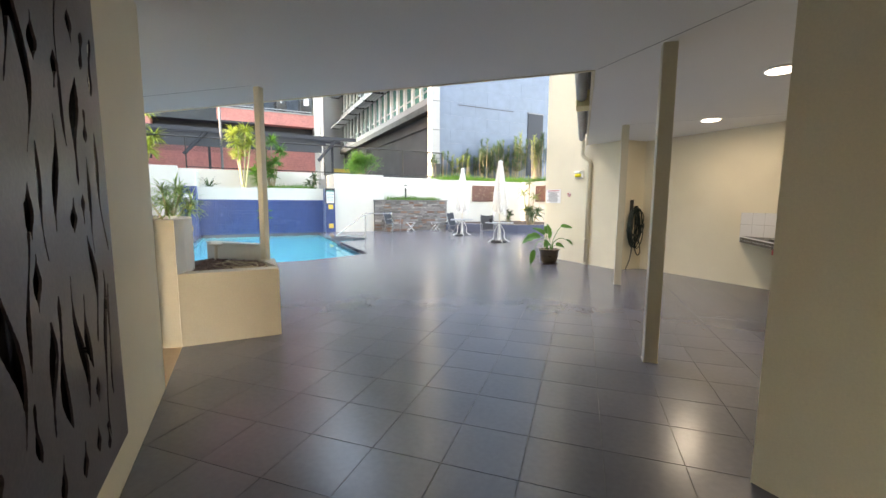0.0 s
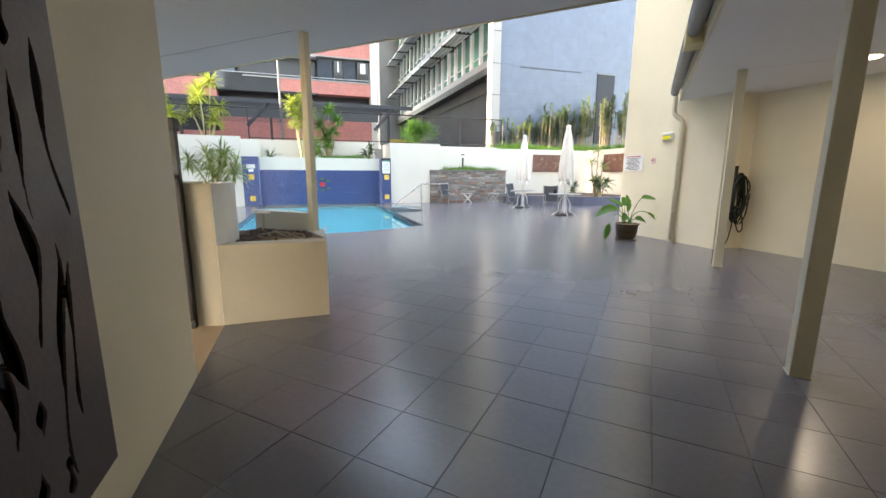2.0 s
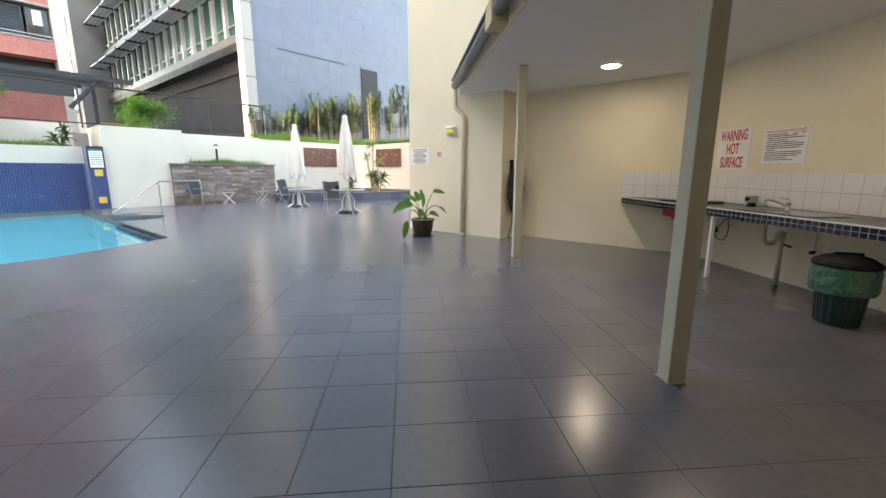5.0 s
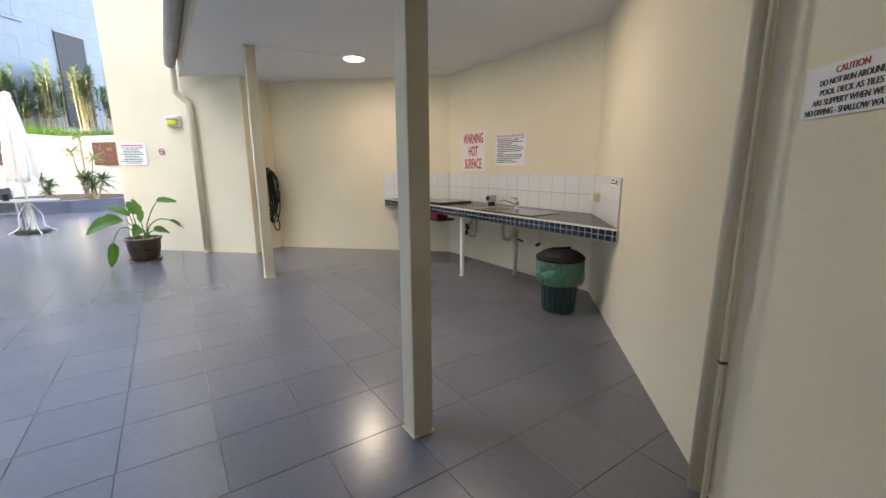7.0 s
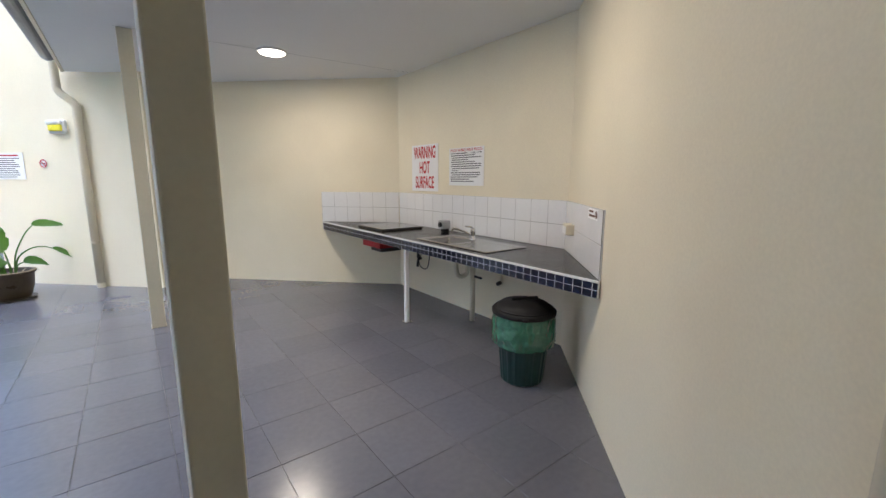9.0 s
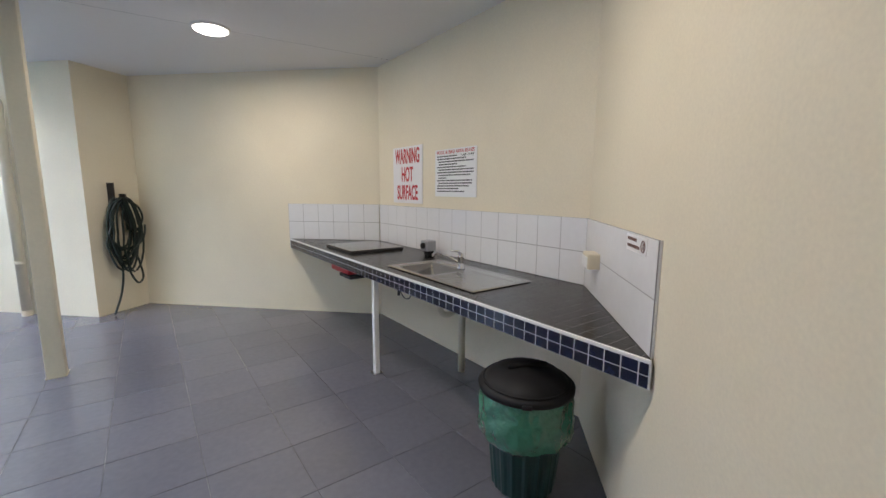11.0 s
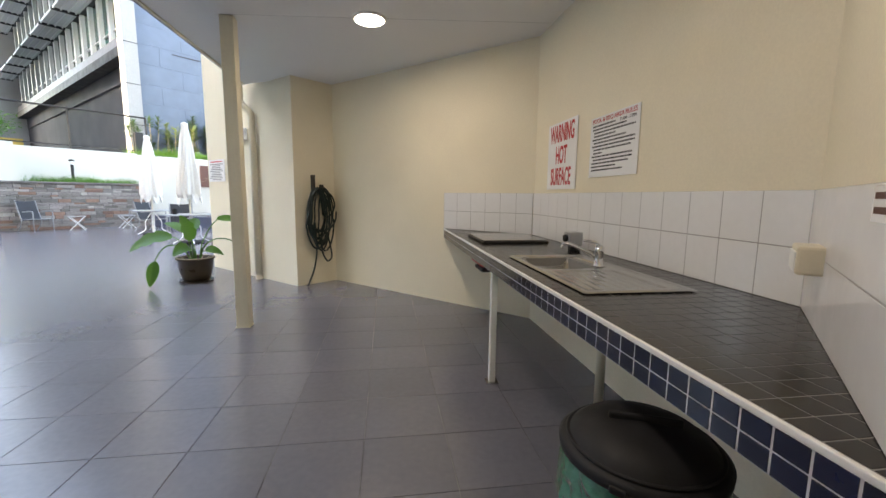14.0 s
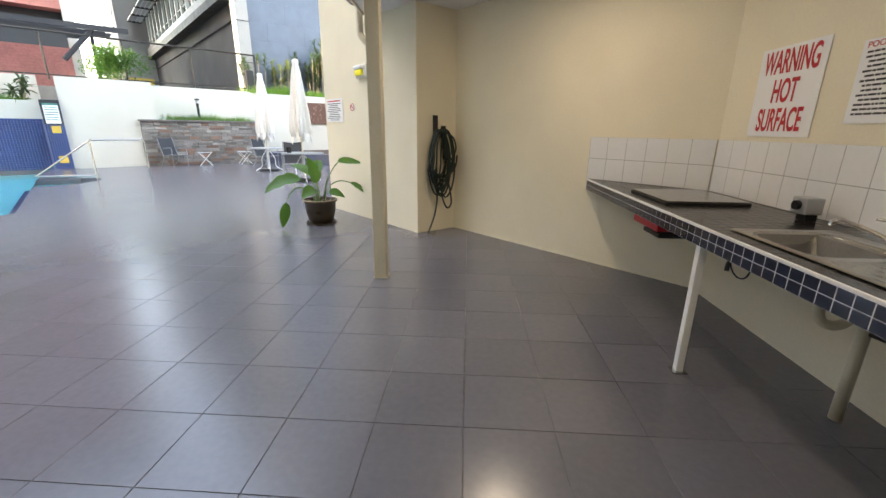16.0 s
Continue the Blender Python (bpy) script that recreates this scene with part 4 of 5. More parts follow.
part("bark_bed", prism(sh([(-3.05, 4.25), (-3.69, 4.63), (-4.6, 4.72), (-4.5, 3.7), (-3.7, 3.58)]), 0, 0.695), SOIL, pl)
arc = [(-3.57, 3.45), (-3.66, 3.62), (-3.80, 3.80), (-3.98, 3.98), (-4.2, 4.14), (-4.45, 4.26), (-4.72, 4.34), (-5.0, 4.36)]
inner = [(-3.70, 3.44), (-3.78, 3.57), (-3.90, 3.71), (-4.06, 3.87), (-4.26, 4.02), (-4.49, 4.13), (-4.74, 4.21), (-5.0, 4.22)]
part("curved_wall", prism(sh(arc + inner[::-1]), -0.02, 1.29), DRUMW, pl, smooth=False)
part("gate_wall", prism(sh([(-3.572, 3.448), (-3.715, 3.36), (-4.7, 3.0), (-4.72, 3.14), (-3.72, 3.47), (-3.70, 3.50)]), -0.02, 1.291), PLANTR, pl)
part("end_wall", prism(sh([(-5.0, 4.36), (-5.0, 3.1), (-4.7, 3.0), (-4.72, 3.14), (-4.86, 3.2), (-4.86, 4.22)]), -0.02, 1.289), WHITEWALL, pl)
part("tub_soil", prism(sh([(-3.8, 3.5), (-4.2, 3.98), (-4.9, 4.2), (-4.9, 3.2), (-4.6, 3.15)]), 0, 1.2), SOIL, pl)
rnd = random.Random(21)
bm = bmesh.new()
for i in range(1100):
    a, b = rnd.random(), rnd.random()
    p = Vector((-3.10, 4.22, 0)).lerp(Vector((-3.72, 3.62, 0)), a).lerp(Vector((-3.68, 4.66, 0)).lerp(Vector((-4.5, 4.6, 0)), a), b)
    s = rnd.uniform(0.012, 0.035)
    m = Euler((rnd.gauss(0, 0.5), rnd.gauss(0, 0.5), rnd.uniform(0, 3.1))).to_matrix()
    box((p.x, p.y, 0.702 + rnd.uniform(0, 0.012)), (s * 1.8, s * 0.6, 0.006), bm, rot=m)
solo("bark_chips", bm, CHIP, "loose brown bark chips on the low planter bed", "mulch", kind="stuff")
th = thing("soaker_hose", "thin brown irrigation hose looped over the bark bed", "irrigation hose", (-3.62, 4.28, 0.715))
for k, (r1, r2, ph_) in enumerate(((0.34, 0.22, 0.0), (0.30, 0.18, 0.5), (0.36, 0.15, 1.3))):
    part("loop", tube([(r1 * math.cos(a + ph_), r2 * math.sin(a), 0.006 + 0.008 * k + 0.004 * math.sin(3 * a)) for a in [2 * math.pi * i / 30 for i in range(31)]], 0.008, n=6), STALK, th)
gl = thing("garden_light", "small cream mushroom garden light in the bark bed", "garden light", (-4.26, 4.52, 0.69))
part("stake", cyl((0, 0, 0), 0.02, 0.22), PIPEP, gl)
part("cap", lathe([(0, 0.26), (0.05, 0.255), (0.085, 0.235), (0.085, 0.225), (0.03, 0.215), (0, 0.215)], n=20), PIPEP, gl, smooth=True)
structure("tan_strip", prism([(-3.80, 3.36), (-3.57, 3.45), (-2.84, 2.73), (-3.09, 2.48), (-3.5, 2.1), (-5.0, 2.4), (-4.7, 3.0)], -0.014, -0.002), TAN)
ga = thing("pool_gate", "black steel bar pool gate beside the planter", "gate", (-3.76, 3.28, 0), rz=math.degrees(math.atan2(2.64 - 3.28, -3.22 + 3.76)))
part("post", box((0.0, 0, 0.90), (0.065, 0.065, 1.8), bevel=0.004), BLACKM, ga)
part("latch", box((-0.005, 0.0, 1.78), (0.12, 0.09, 0.10), bevel=0.01), BLACKM, ga)
part("latch_rod", box((0.0, -0.05, 1.5), (0.05, 0.05, 0.55), bevel=0.008), BLACKM, ga)
lf = part("gate_leaf", box((0.43, 0, 1.355), (0.78, 0.035, 0.035)), BLACKM, ga)
part("bottom_rail", box((0.43, 0, 0.10), (0.78, 0.035, 0.035)), BLACKM, lf)
for i in range(9):
    part("bar", box((0.075 + 0.089 * i, 0, 0.73), (0.014, 0.014, 1.24)), BLACKM, lf)

# pierced screen on the corridor wall
sc = thing("pierced_screen", "tall dark bronze wall screen pierced with wavy flame-like slots", "wall art", (-1.925, 1.838, 0.31), rz=-44.4)
# added black sheet: paints the shadow gap between screen and wall
part("slot_shade_sheet", box((0.63, 0.006, 1.03), (1.20, 0.006, 2.0)), SLOTB, sc)
PW, PH = 1.25, 2.06
rnd = random.Random(31)
slots = []
tries = 0
while len(slots) < 52 and tries < 6000:
    tries += 1
    L_, w_ = rnd.choice(((0.8, 0.030), (0.6, 0.045), (0.5, 0.03), (0.36, 0.055), (0.17, 0.038))), 0
    ln, wd = L_[0] * rnd.uniform(0.7, 1.2), L_[1] * rnd.uniform(0.7, 1.3)
    x, z = rnd.uniform(0.06, PW - 0.06), rnd.uniform(0.06 + ln / 2, PH - 0.06 - ln / 2) if ln < PH - 0.2 else PH / 2
    if all(abs(x - a) > (wd + c) / 2 + 0.05 or abs(z - b) > (ln + d) / 2 + 0.02 for a, b, d, c, _ in slots):
        slots.append((x, z, ln, wd, rnd.uniform(0, 6.28)))
# the sheet is cut on a fine grid: cells inside a slot are left out
GX, GZ = 250, 300
keep = [[True] * GZ for _ in range(GX)]
for x, z, ln, wd, p in slots:
    for k in range(max(0, int((z - ln / 2) / PH * GZ)), min(GZ, int((z + ln / 2) / PH * GZ) + 1)):
        zz = (k + .5) * PH / GZ
        t = (zz - z) / (ln / 2)
        if abs(t) >= 1:
            continue
        half = wd / 2 * (1 - t * t) ** 0.8 * (1.1 + 0.7 * math.sin(t * 3.4 + p))
        cx = x + 0.055 * ln ** 0.5 * math.sin(zz * 6.5 + p) + 0.012 * math.sin(zz * 14 + 2 * p) 
        for i in range(max(0, int((cx - half) / PW * GX)), min(GX, int((cx + half) / PW * GX) + 1)):
            if abs((i + .5) * PW / GX - cx) < half:
                keep[i][k] = False
bm = bmesh.new()
vg = {}
def vert(i, k):
    if (i, k) not in vg:
        vg[(i, k)] = bm.verts.new((i * PW / GX, 0.034, k * PH / GZ))
    return vg[(i, k)]
for k in range(GZ):
    for i in range(GX):
        if keep[i][k]:
            bm.faces.new((vert(i, k), vert(i + 1, k), vert(i + 1, k + 1), vert(i, k + 1)))
for v in bm.verts:
    if v.is_boundary and 0 < v.co.x < PW and 0 < v.co.z < PH:
        v.tag = True
for _ in range(2):
    mv = {v: sum((e.other_vert(v).co for e in v.link_edges if e.is_boundary), Vector()) / max(1, sum(e.is_boundary for e in v.link_edges)) for v in bm.verts if v.tag}
    for v, c in mv.items():
        v.co = v.co.lerp(c, 0.5)
r = bmesh.ops.extrude_face_region(bm, geom=list(bm.faces))
for v in [g for g in r["geom"] if isinstance(g, bmesh.types.BMVert)]:
    v.co.y -= 0.008
part("sheet", bm, ARTM, sc)
for x in (0.1, PW - 0.1):
    for z in (0.1, PH - 0.1):
        part("spacer", tube([(x, 0.026, z), (x, 0.0, z)], 0.008, n=8), STEEL, sc)


# ---- pool ----
bl = math.sqrt(0.5)
rot_u = Matrix.Rotation(radians(45), 4, "Z")


def mosaic(parent, u0, u1, n, z0, z1, s=0.10, skip=None, name="mosaic_tile"):
    """Rows of small tiles on a face towards -n, joined; they can not be told apart singly."""
    bm = bmesh.new()
    nu, nz = round((u1 - u0) / s), round((z1 - z0) / s)
    vs, fs = [], []
    for i in range(nu):
        for k in range(nz):
            a, b = u0 + (u1 - u0) * i / nu, z0 + (z1 - z0) * k / nz
            if skip and skip(a + s / 2, b + s / 2):
                continue
            o = len(vs)
            g_, d = 0.005, 0.006
            for dn, e in ((0, g_), (d, g_ + 0.002)):
                vs += [un(a + e, n - dn, b + e), un(a + s - e, n - dn, b + e), un(a + s - e, n - dn, b + s - e), un(a + e, n - dn, b + s - e)]
            fs.append((o + 4, o + 5, o + 6, o + 7))
            for q in range(4):
                fs.append((o + q, o + (q + 1) % 4, o + 4 + (q + 1) % 4, o + 4 + q))
    me = bpy.data.meshes.new(name)
    me.from_pydata(vs, [], fs)
    me.materials.append(BLUET)
    ob = new(name, me)
    ob.parent = parent
    return tagged(ob, kind="stuff")


def rosecell(u, z):
    return math.hypot(u - 1.35, z - 0.92) < 0.13


back = structure("pool_wall_tiled", rect(-1.6, 4.05, 20.915, 20.949, -0.6, 1.58), BLUEG)
mosaic(back, -1.55, 4.0, 20.912, -0.3, 1.57, 0.07, rosecell)
rose = thing("mosaic_rose", "red mosaic rose with green leaves set in the blue tiled wall", "mosaic motif", un(1.35, 20.9, 0.92), rz=45)
part("petals", tube([(0, 0.01, 0), (0, -0.006, 0)], 0.125, n=10), RED, rose)
for dx, dz in ((-0.25, 0.16), (0.25, 0.16), (-0.25, -0.18), (0.25, -0.18), (0, -0.25), (0, 0.25)):
    part("leaf", box((dx, 0, dz), (0.15, 0.01, 0.07), bevel=0.003), LEAF, rose)
for a, b in ((-1.95, -1.30), (4.05, 4.52)):
    pw = structure("pillar", rect(a, b, 20.45, 20.95, -0.02, 2.14), BLUEG)
    mosaic(pw, a + 0.01, b - 0.01, 20.448, 0.0, 2.12, 0.055)
    for z in (0.22, 1.15):
        c_ = thing("depth_marker", "pale yellow square depth marker tile on the blue pillar", "marker tile", un((a + b) / 2 + 0.02, 20.435, z), rz=45, group="depth marker tiles")
        part("tile", box((0, 0, 0.11), (0.22, 0.012, 0.22), bevel=0.002), YEL, c_)
for z, h_ in ((1.72, 0.16), (1.55, 0.14)):
    c_ = thing("notice", "small white notice on the blue tiled pillar", "sign", un(-1.6, 20.432, z), rz=45)
    part("board", box((0, 0, 0), (0.34 if z > 1.6 else 0.2, 0.01, h_)), SIGNW, c_)
nb = thing("notice_board", "dark framed resuscitation chart with a pale printed sheet", "notice board", un(4.285, 20.43, 1.42), rz=45)
part("frame", box((0, 0.0, 0.36), (0.46, 0.02, 0.74), bevel=0.004), DARKG, nb)
part("sheet", box((0, -0.013, 0.30), (0.36, 0.006, 0.56)), SIGNW, nb)
part("header", box((0, -0.018, 0.60), (0.36, 0.005, 0.06)), GLASSG, nb)
for i in range(6):
    part("text_line", box((0, -0.0175, 0.51 - 0.075 * i), (0.30, 0.003, 0.02)), GLASSG, nb)
structure("ledge", rect(3.76, 4.62, 17.6, 20.45, -0.02, 0.03), TILEFAR)
structure("ledge", rect(-1.95, -1.18, 12.5, 20.45, -0.02, 0.02), TILEFAR)
bm = bmesh.new()
for k in range(3):
    rect(2.7 + 0.33 * k, 3.7, 11.9, 15.5, -1.2 + 0.33 * k, -0.92 + 0.27 * k, bm)
structure("pool_steps", bm, WATERBED)
bm = bmesh.new()
rect(3.60, 3.715, 11.75, 15.5, -0.5, -0.06, bm)
structure("pool_kerb_dark", bm, NAVY)
rl = thing("pool_handrail", "bent stainless steel handrail over the pool entry steps", "handrail", un(3.9, 16.4, 0), rz=0)
o_ = Vector(un(3.9, 16.4, 0))
pts = [Vector((-9.06, 14.38, 0.16)), Vector((-8.96, 14.48, 0.24)), Vector((-8.2, 15.13, 0.98)), Vector((-8.1, 15.24, 1.02)), Vector((-7.5, 15.95, 1.02)), Vector((-7.42, 16.05, 0.98)), Vector((-7.4, 16.08, 0.02))]
part("rail", tube([p - o_ for p in bend(pts, 5)], 0.021, n=10), STEEL, rl, smooth=True)
part("upright", tube([Vector((-8.17, 15.16, 0.99)) - o_, Vector((-8.17, 15.16, 0.0)) - o_], 0.021, n=10), STEEL, rl)
part("lower_bar", tube([Vector((-9.06, 14.38, 0.16)) - o_, Vector((-8.17, 15.2, 0.10)) - o_], 0.021, n=10), STEEL, rl)

# beds and walls above the pool
structure("pillar_top", rect(-1.95, -1.3, 20.5, 22.3, 2.14, 2.8), WHITEWALL)

# stone wall: coursed ledge stones
swall = thing("stone_wall", "coursed grey and rust ledge stone wall with a flat capping", "stone wall", un(6.5, 20.5, 0), rz=45)
part("core", box((2.09, 0.16, 0.79), (4.14, 0.22, 1.58)), MORTAR, swall)
part("capping", box((2.09, 0.13, 1.60), (4.22, 0.42, 0.05), bevel=0.006), STONE, swall)
rnd = random.Random(77)
z = 0.0
ST2 = material("rust_stone", (0.23, 0.14, 0.105), 0.85, vary=0.3, scale=3, fine=25, bump=0.5, dist=0.01, rand=0.3)
ST3 = material("pale_stone", (0.30, 0.28, 0.25), 0.85, vary=0.3, scale=3, fine=25, bump=0.5, dist=0.01, rand=0.3)
while z < 1.56:
    h = min(rnd.choice((0.06, 0.08, 0.10, 0.12)), 1.575 - z)
    if h < 0.03:
        break
    x = 0.02
    while x < 4.12:
        w = min(rnd.uniform(0.16, 0.52), 4.16 - x)
        d = rnd.uniform(0.0, 0.035)
        bm = box((0, 0, 0), (w - 0.008, 0.08, h - 0.008), bevel=0.006)
        for v in bm.verts:
            v.co += Vector((rnd.uniform(-.004, .004), rnd.uniform(-.006, .006), rnd.uniform(-.003, .003)))
        ob = part("stone", bm, rnd.choice((STONE, STONE, STONE, STONE, STONE, ST2, ST3)), swall)
        ob.matrix_basis = Matrix.Translation((x + w / 2, 0.04 - d, z + h / 2))
        x += w
    z += h
bo = thing("bollard_light", "black bollard garden light with a pale lens on the stone bed", "bollard light", (-9.1, 21.25, 1.5))
part("post", cyl((0, 0, 0), 0.045, 0.78), BLACKM, bo)
part("lens", cyl((0, 0, 0.78), 0.05, 0.12), SIGNW, bo)
part("cap", lathe([(0, 0.97), (0.08, 0.95), (0.085, 0.9), (0, 0.9)], n=16), BLACKM, bo)

# terrace kerb and planter in front of the plaque walls
kp = [(-6.95, 21.9), (-5.6, 20.95), (-4.2, 20.6), (-2.8, 20.75), (-1.6, 21.3), (-0.4, 22.3)]
kq = [(-6.6, 22.4), (-5.4, 21.45), (-4.2, 21.1), (-2.9, 21.25), (-1.9, 21.75), (-0.9, 22.6)]
structure("kerb_planter", prism(kp + kq[::-1], -0.02, 0.40), material("blue_grey_tile", (0.06, 0.075, 0.12), 0.4, rand=0.1))
structure("kerb_soil", prism(kq + [(0.5, 24.0), (-3.4, 27.6), (-7.8, 23.2)], -0.02, 0.34), SOIL)
for u, n_, fl_, w_, lb in ((14.2, 22.06, 0, 2.05, ""), (16.97, 19.6, 1, 2.05, "")):
    q = thing("wall_plaque", "rust brown relief panel with pale scratched figures of plants", "wall plaque", un(u, n_, 1.58), rz=45 if not fl_ else -45, group="wall plaques")
    part("panel", box((0, -0.02, 0.49), (w_, 0.04, 0.98), bevel=0.008), RUSTP, q)
    rnd = random.Random(int(u * 7))
    bm = bmesh.new()
    for i in range(34):
        x, z = rnd.uniform(-w_ / 2 + .12, w_ / 2 - .12), rnd.uniform(0.1, 0.86)
        a, l_ = rnd.uniform(0, 3.1), rnd.uniform(0.04, 0.14)
        tube(bend([(x, -0.042, z), (x + l_ * math.cos(a), -0.046, z + l_ * math.sin(a)), (x + l_ * 1.6 * math.cos(a + .5), -0.042, z + l_ * 1.4 * math.sin(a + .5))], 2), 0.008, bm, n=4)
    tagged(part("relief", bm, STALK, q), kind="stuff")


# ---- tables, chairs, umbrellas ----
def umbrella(loc, h, seed, label):
    rnd = random.Random(seed)
    e = thing("umbrella", label, "umbrella", loc, group="folded umbrellas")
    part("base", lathe([(0, 0), (0.30, 0), (0.31, 0.03), (0.27, 0.05), (0.05, 0.07), (0, 0.07)], n=24), BLACKM, e)
    part("pole", tube([(0, 0, 0.05), (0, 0, h - 0.02)], 0.022, n=12), PIPEP, e)
    ph_ = rnd.uniform(0, 6)
    prof = [(0.02, h), (0.075, h - 0.03), (0.085, h - 0.10), (0.075, h - 0.13), (0.12, h - 0.35), (0.17, h - 0.8), (0.215, h - 1.25), (0.235, h - 1.55), (0.24, h - 1.78), (0.20, h - 1.9), (0.05, h - 1.86)]
    part("canopy", lathe(prof, n=72, wob=lambda a, z, i: 1 + (0.03 + 0.27 * min(1, max(0, (h - 0.15 - z) / 1.2))) * (0.6 * math.sin(6 * a + ph_ + (h - z) * 0.7) + 0.4 * math.sin(11 * a + ph_ * 2)) * (1 if i < 10 else 0)), FABRIC, e, smooth=True)
    for i in range(8):
        a = i * math.pi / 4 + 0.2
        bm = bmesh.new()
        p = Vector((0.19 * math.cos(a), 0.19 * math.sin(a), h - 1.78))
        tip = p * 1.05
        blade(bm, p, (0.3 * math.cos(a), 0.3 * math.sin(a), -1), 0.24 + rnd.uniform(-.06, .08), 0.17, 0.2, segs=3)
        part("flap", bm, FABRIC, e)
    part("tie", tube([(0.21 * math.cos(t * .35), 0.21 * math.sin(t * .35), h - 1.15) for t in range(19)], 0.012, n=5), FABRIC, e)


def table(loc, r, label):
    e = thing("round_table", label, "table", loc, group="round tables")
    part("top", lathe([(0.03, 0.72), (r - 0.02, 0.72), (r, 0.728), (r, 0.745), (r - 0.015, 0.75), (0.03, 0.75)], n=40), ALU, e)
    part("column", cyl((0, 0, 0.04), 0.04, 0.68), WHITEP, e)
    for i in range(4):
        a = i * math.pi / 2 + 0.5
        part("leg", tube(bend([(0.05 * math.cos(a), 0.05 * math.sin(a), 0.66), (0.20 * math.cos(a), 0.20 * math.sin(a), 0.4), (0.22 * math.cos(a), 0.22 * math.sin(a), 0.15), (0.42 * math.cos(a), 0.42 * math.sin(a), 0.015)], 4), 0.014, n=8), WHITEP, e)


def chair(label):
    e = thing("sling_chair", label, "chair", (0, 0, 0), group="sling chairs")
    bm = bmesh.new()
    rows = [(0.02, 0.42), (0.0, 0.43), (-0.2, 0.40), (-0.42, 0.38), (-0.50, 0.45), (-0.56, 0.65), (-0.64, 0.90), (-0.67, 0.99)]
    g_ = [[bm.verts.new((x, y + 0.28, z - 0.025 * (1 - (x / 0.25) ** 2))) for x in (-0.25, -0.12, 0, 0.12, 0.25)] for y, z in rows]
    for a, b in zip(g_, g_[1:]):
        for i in range(4):
            bm.faces.new((a[i], a[i + 1], b[i + 1], b[i]))
    sl = part("sling", bm, SLING, e)
    so = sl.modifiers.new("thick", "SOLIDIFY")
    so.thickness = 0.008
    for s in (-1, 1):
        x = 0.27 * s
        part("side_frame", tube(bend([(x, 0.32, 0.42), (x, 0.05, 0.39), (x, -0.16, 0.38), (x, -0.25, 0.5), (x, -0.36, 0.92), (x, -0.39, 1.0)], 4), 0.014, n=8), FRAMEG, e)
        part("front_leg", tube(bend([(x, -0.12, 0.64), (x, 0.24, 0.66), (x, 0.31, 0.6), (x, 0.29, 0.3), (x, 0.30, 0.0)], 4), 0.014, n=8), FRAMEG, e)
        part("rear_leg", tube(bend([(x, -0.27, 0.62), (x, -0.2, 0.3), (x, -0.42, 0.0)], 4), 0.014, n=8), FRAMEG, e)
    part("crossbar", tube([(-0.27, 0.30, 0.41), (0.27, 0.30, 0.41)], 0.012, n=8), FRAMEG, e)
    return e


umbrella((-4.95, 18.25, 0), 3.03, 5, "closed white canvas umbrella on a black base")
umbrella((-2.75, 15.76, 0), 3.06, 8, "closed white canvas umbrella, the taller one, above a table")
table((-4.95, 18.25, 0), 0.52, "round pale metal table round the farther umbrella pole")
table((-2.75, 15.76, 0), 0.55, "round pale metal table near the potted plant")
c0 = chair("grey sling armchair with an aluminium frame")
c0.matrix_basis = pose(-8.95, 19.25, 0, 0, 0, 250)
for x, y, r in ((-6.6, 20.6, 120), (-5.6, 19.4, 250), (-3.35, 16.5, 200)):
    copy_thing(c0, pose(x, y, 0, 0, 0, r))
def side_table(x, y, rz):
    e = thing("side_table", "small white folding side table with crossed legs", "side table", (x, y, 0), rz=rz, group="side tables")
    part("top", box((0, 0, 0.46), (0.46, 0.46, 0.02), bevel=0.005), ALU, e)
    for s in (-1, 1):
        for k in (-1, 1):
            part("leg", tube([(0.2 * s, 0.2 * k, 0.45), (-0.2 * s, 0.2 * k, 0.0)], 0.011, n=6), WHITEP, e)
side_table(-8.2, 19.9, 30)
side_table(-7.15, 20.75, 45)
cup = thing("ashtray_pot", "small dark pot standing on the round table", "pot", (-3.05, 15.6, 0.75))
part("pot", lathe([(0, 0), (0.05, 0), (0.06, 0.14), (0.05, 0.14), (0.045, 0.02), (0, 0.02)], n=16), BLACKP, cup)


# ---- plants of the beds ----
yucca("yucca", "tall yellow green yucca on a branching pale trunk in the bed", un(0.55, 21.75, 2.04), [(-0.35, -0.15, 2.6), (0.1, 0.1, 2.75), (-0.1, -0.2, 2.15), (0.3, 0.2, 2.2), (-0.2, 0.0, 1.7)], 0.58, 0.055, LEAFY, 2, nleaf=80)
yucca("yucca", "dark green yucca beside the yellow one in the bed", un(1.75, 21.8, 2.04), [(0.0, 0.1, 2.35), (0.35, 0.3, 1.9), (-0.3, -0.2, 1.7), (-0.4, -0.4, 0.5), (0.1, -0.1, 0.8), (-0.2, 0, 1.2), (0.3, 0.0, 1.4), (-0.7, -0.3, 0.9)], 0.5, 0.05, LEAF, 3, nleaf=80)
yucca("agave", "small pointed grey green rosette plant in the bed", un(-0.9, 21.6, 2.06), [(0, 0, 0.12)], 0.55, 0.05, LEAFD, 4, nleaf=40, droop=0.5)
yucca("dark_cordyline", "low dark reddish spiky plant at the bed's end", un(3.65, 21.6, 2.06), [(0, 0, 0.15), (0.12, 0.05, 0.5), (-0.15, -0.1, 0.4), (0.0, 0.1, 0.75)], 0.36, 0.07, LEAFD, 5, nleaf=26)
shrub("shrub", "round leafy green shrub hanging over the garden wall", un(6.3, 22.0, 2.75), 1.15, 1.3, LEAF, 6, n=2600, leaf=0.14)
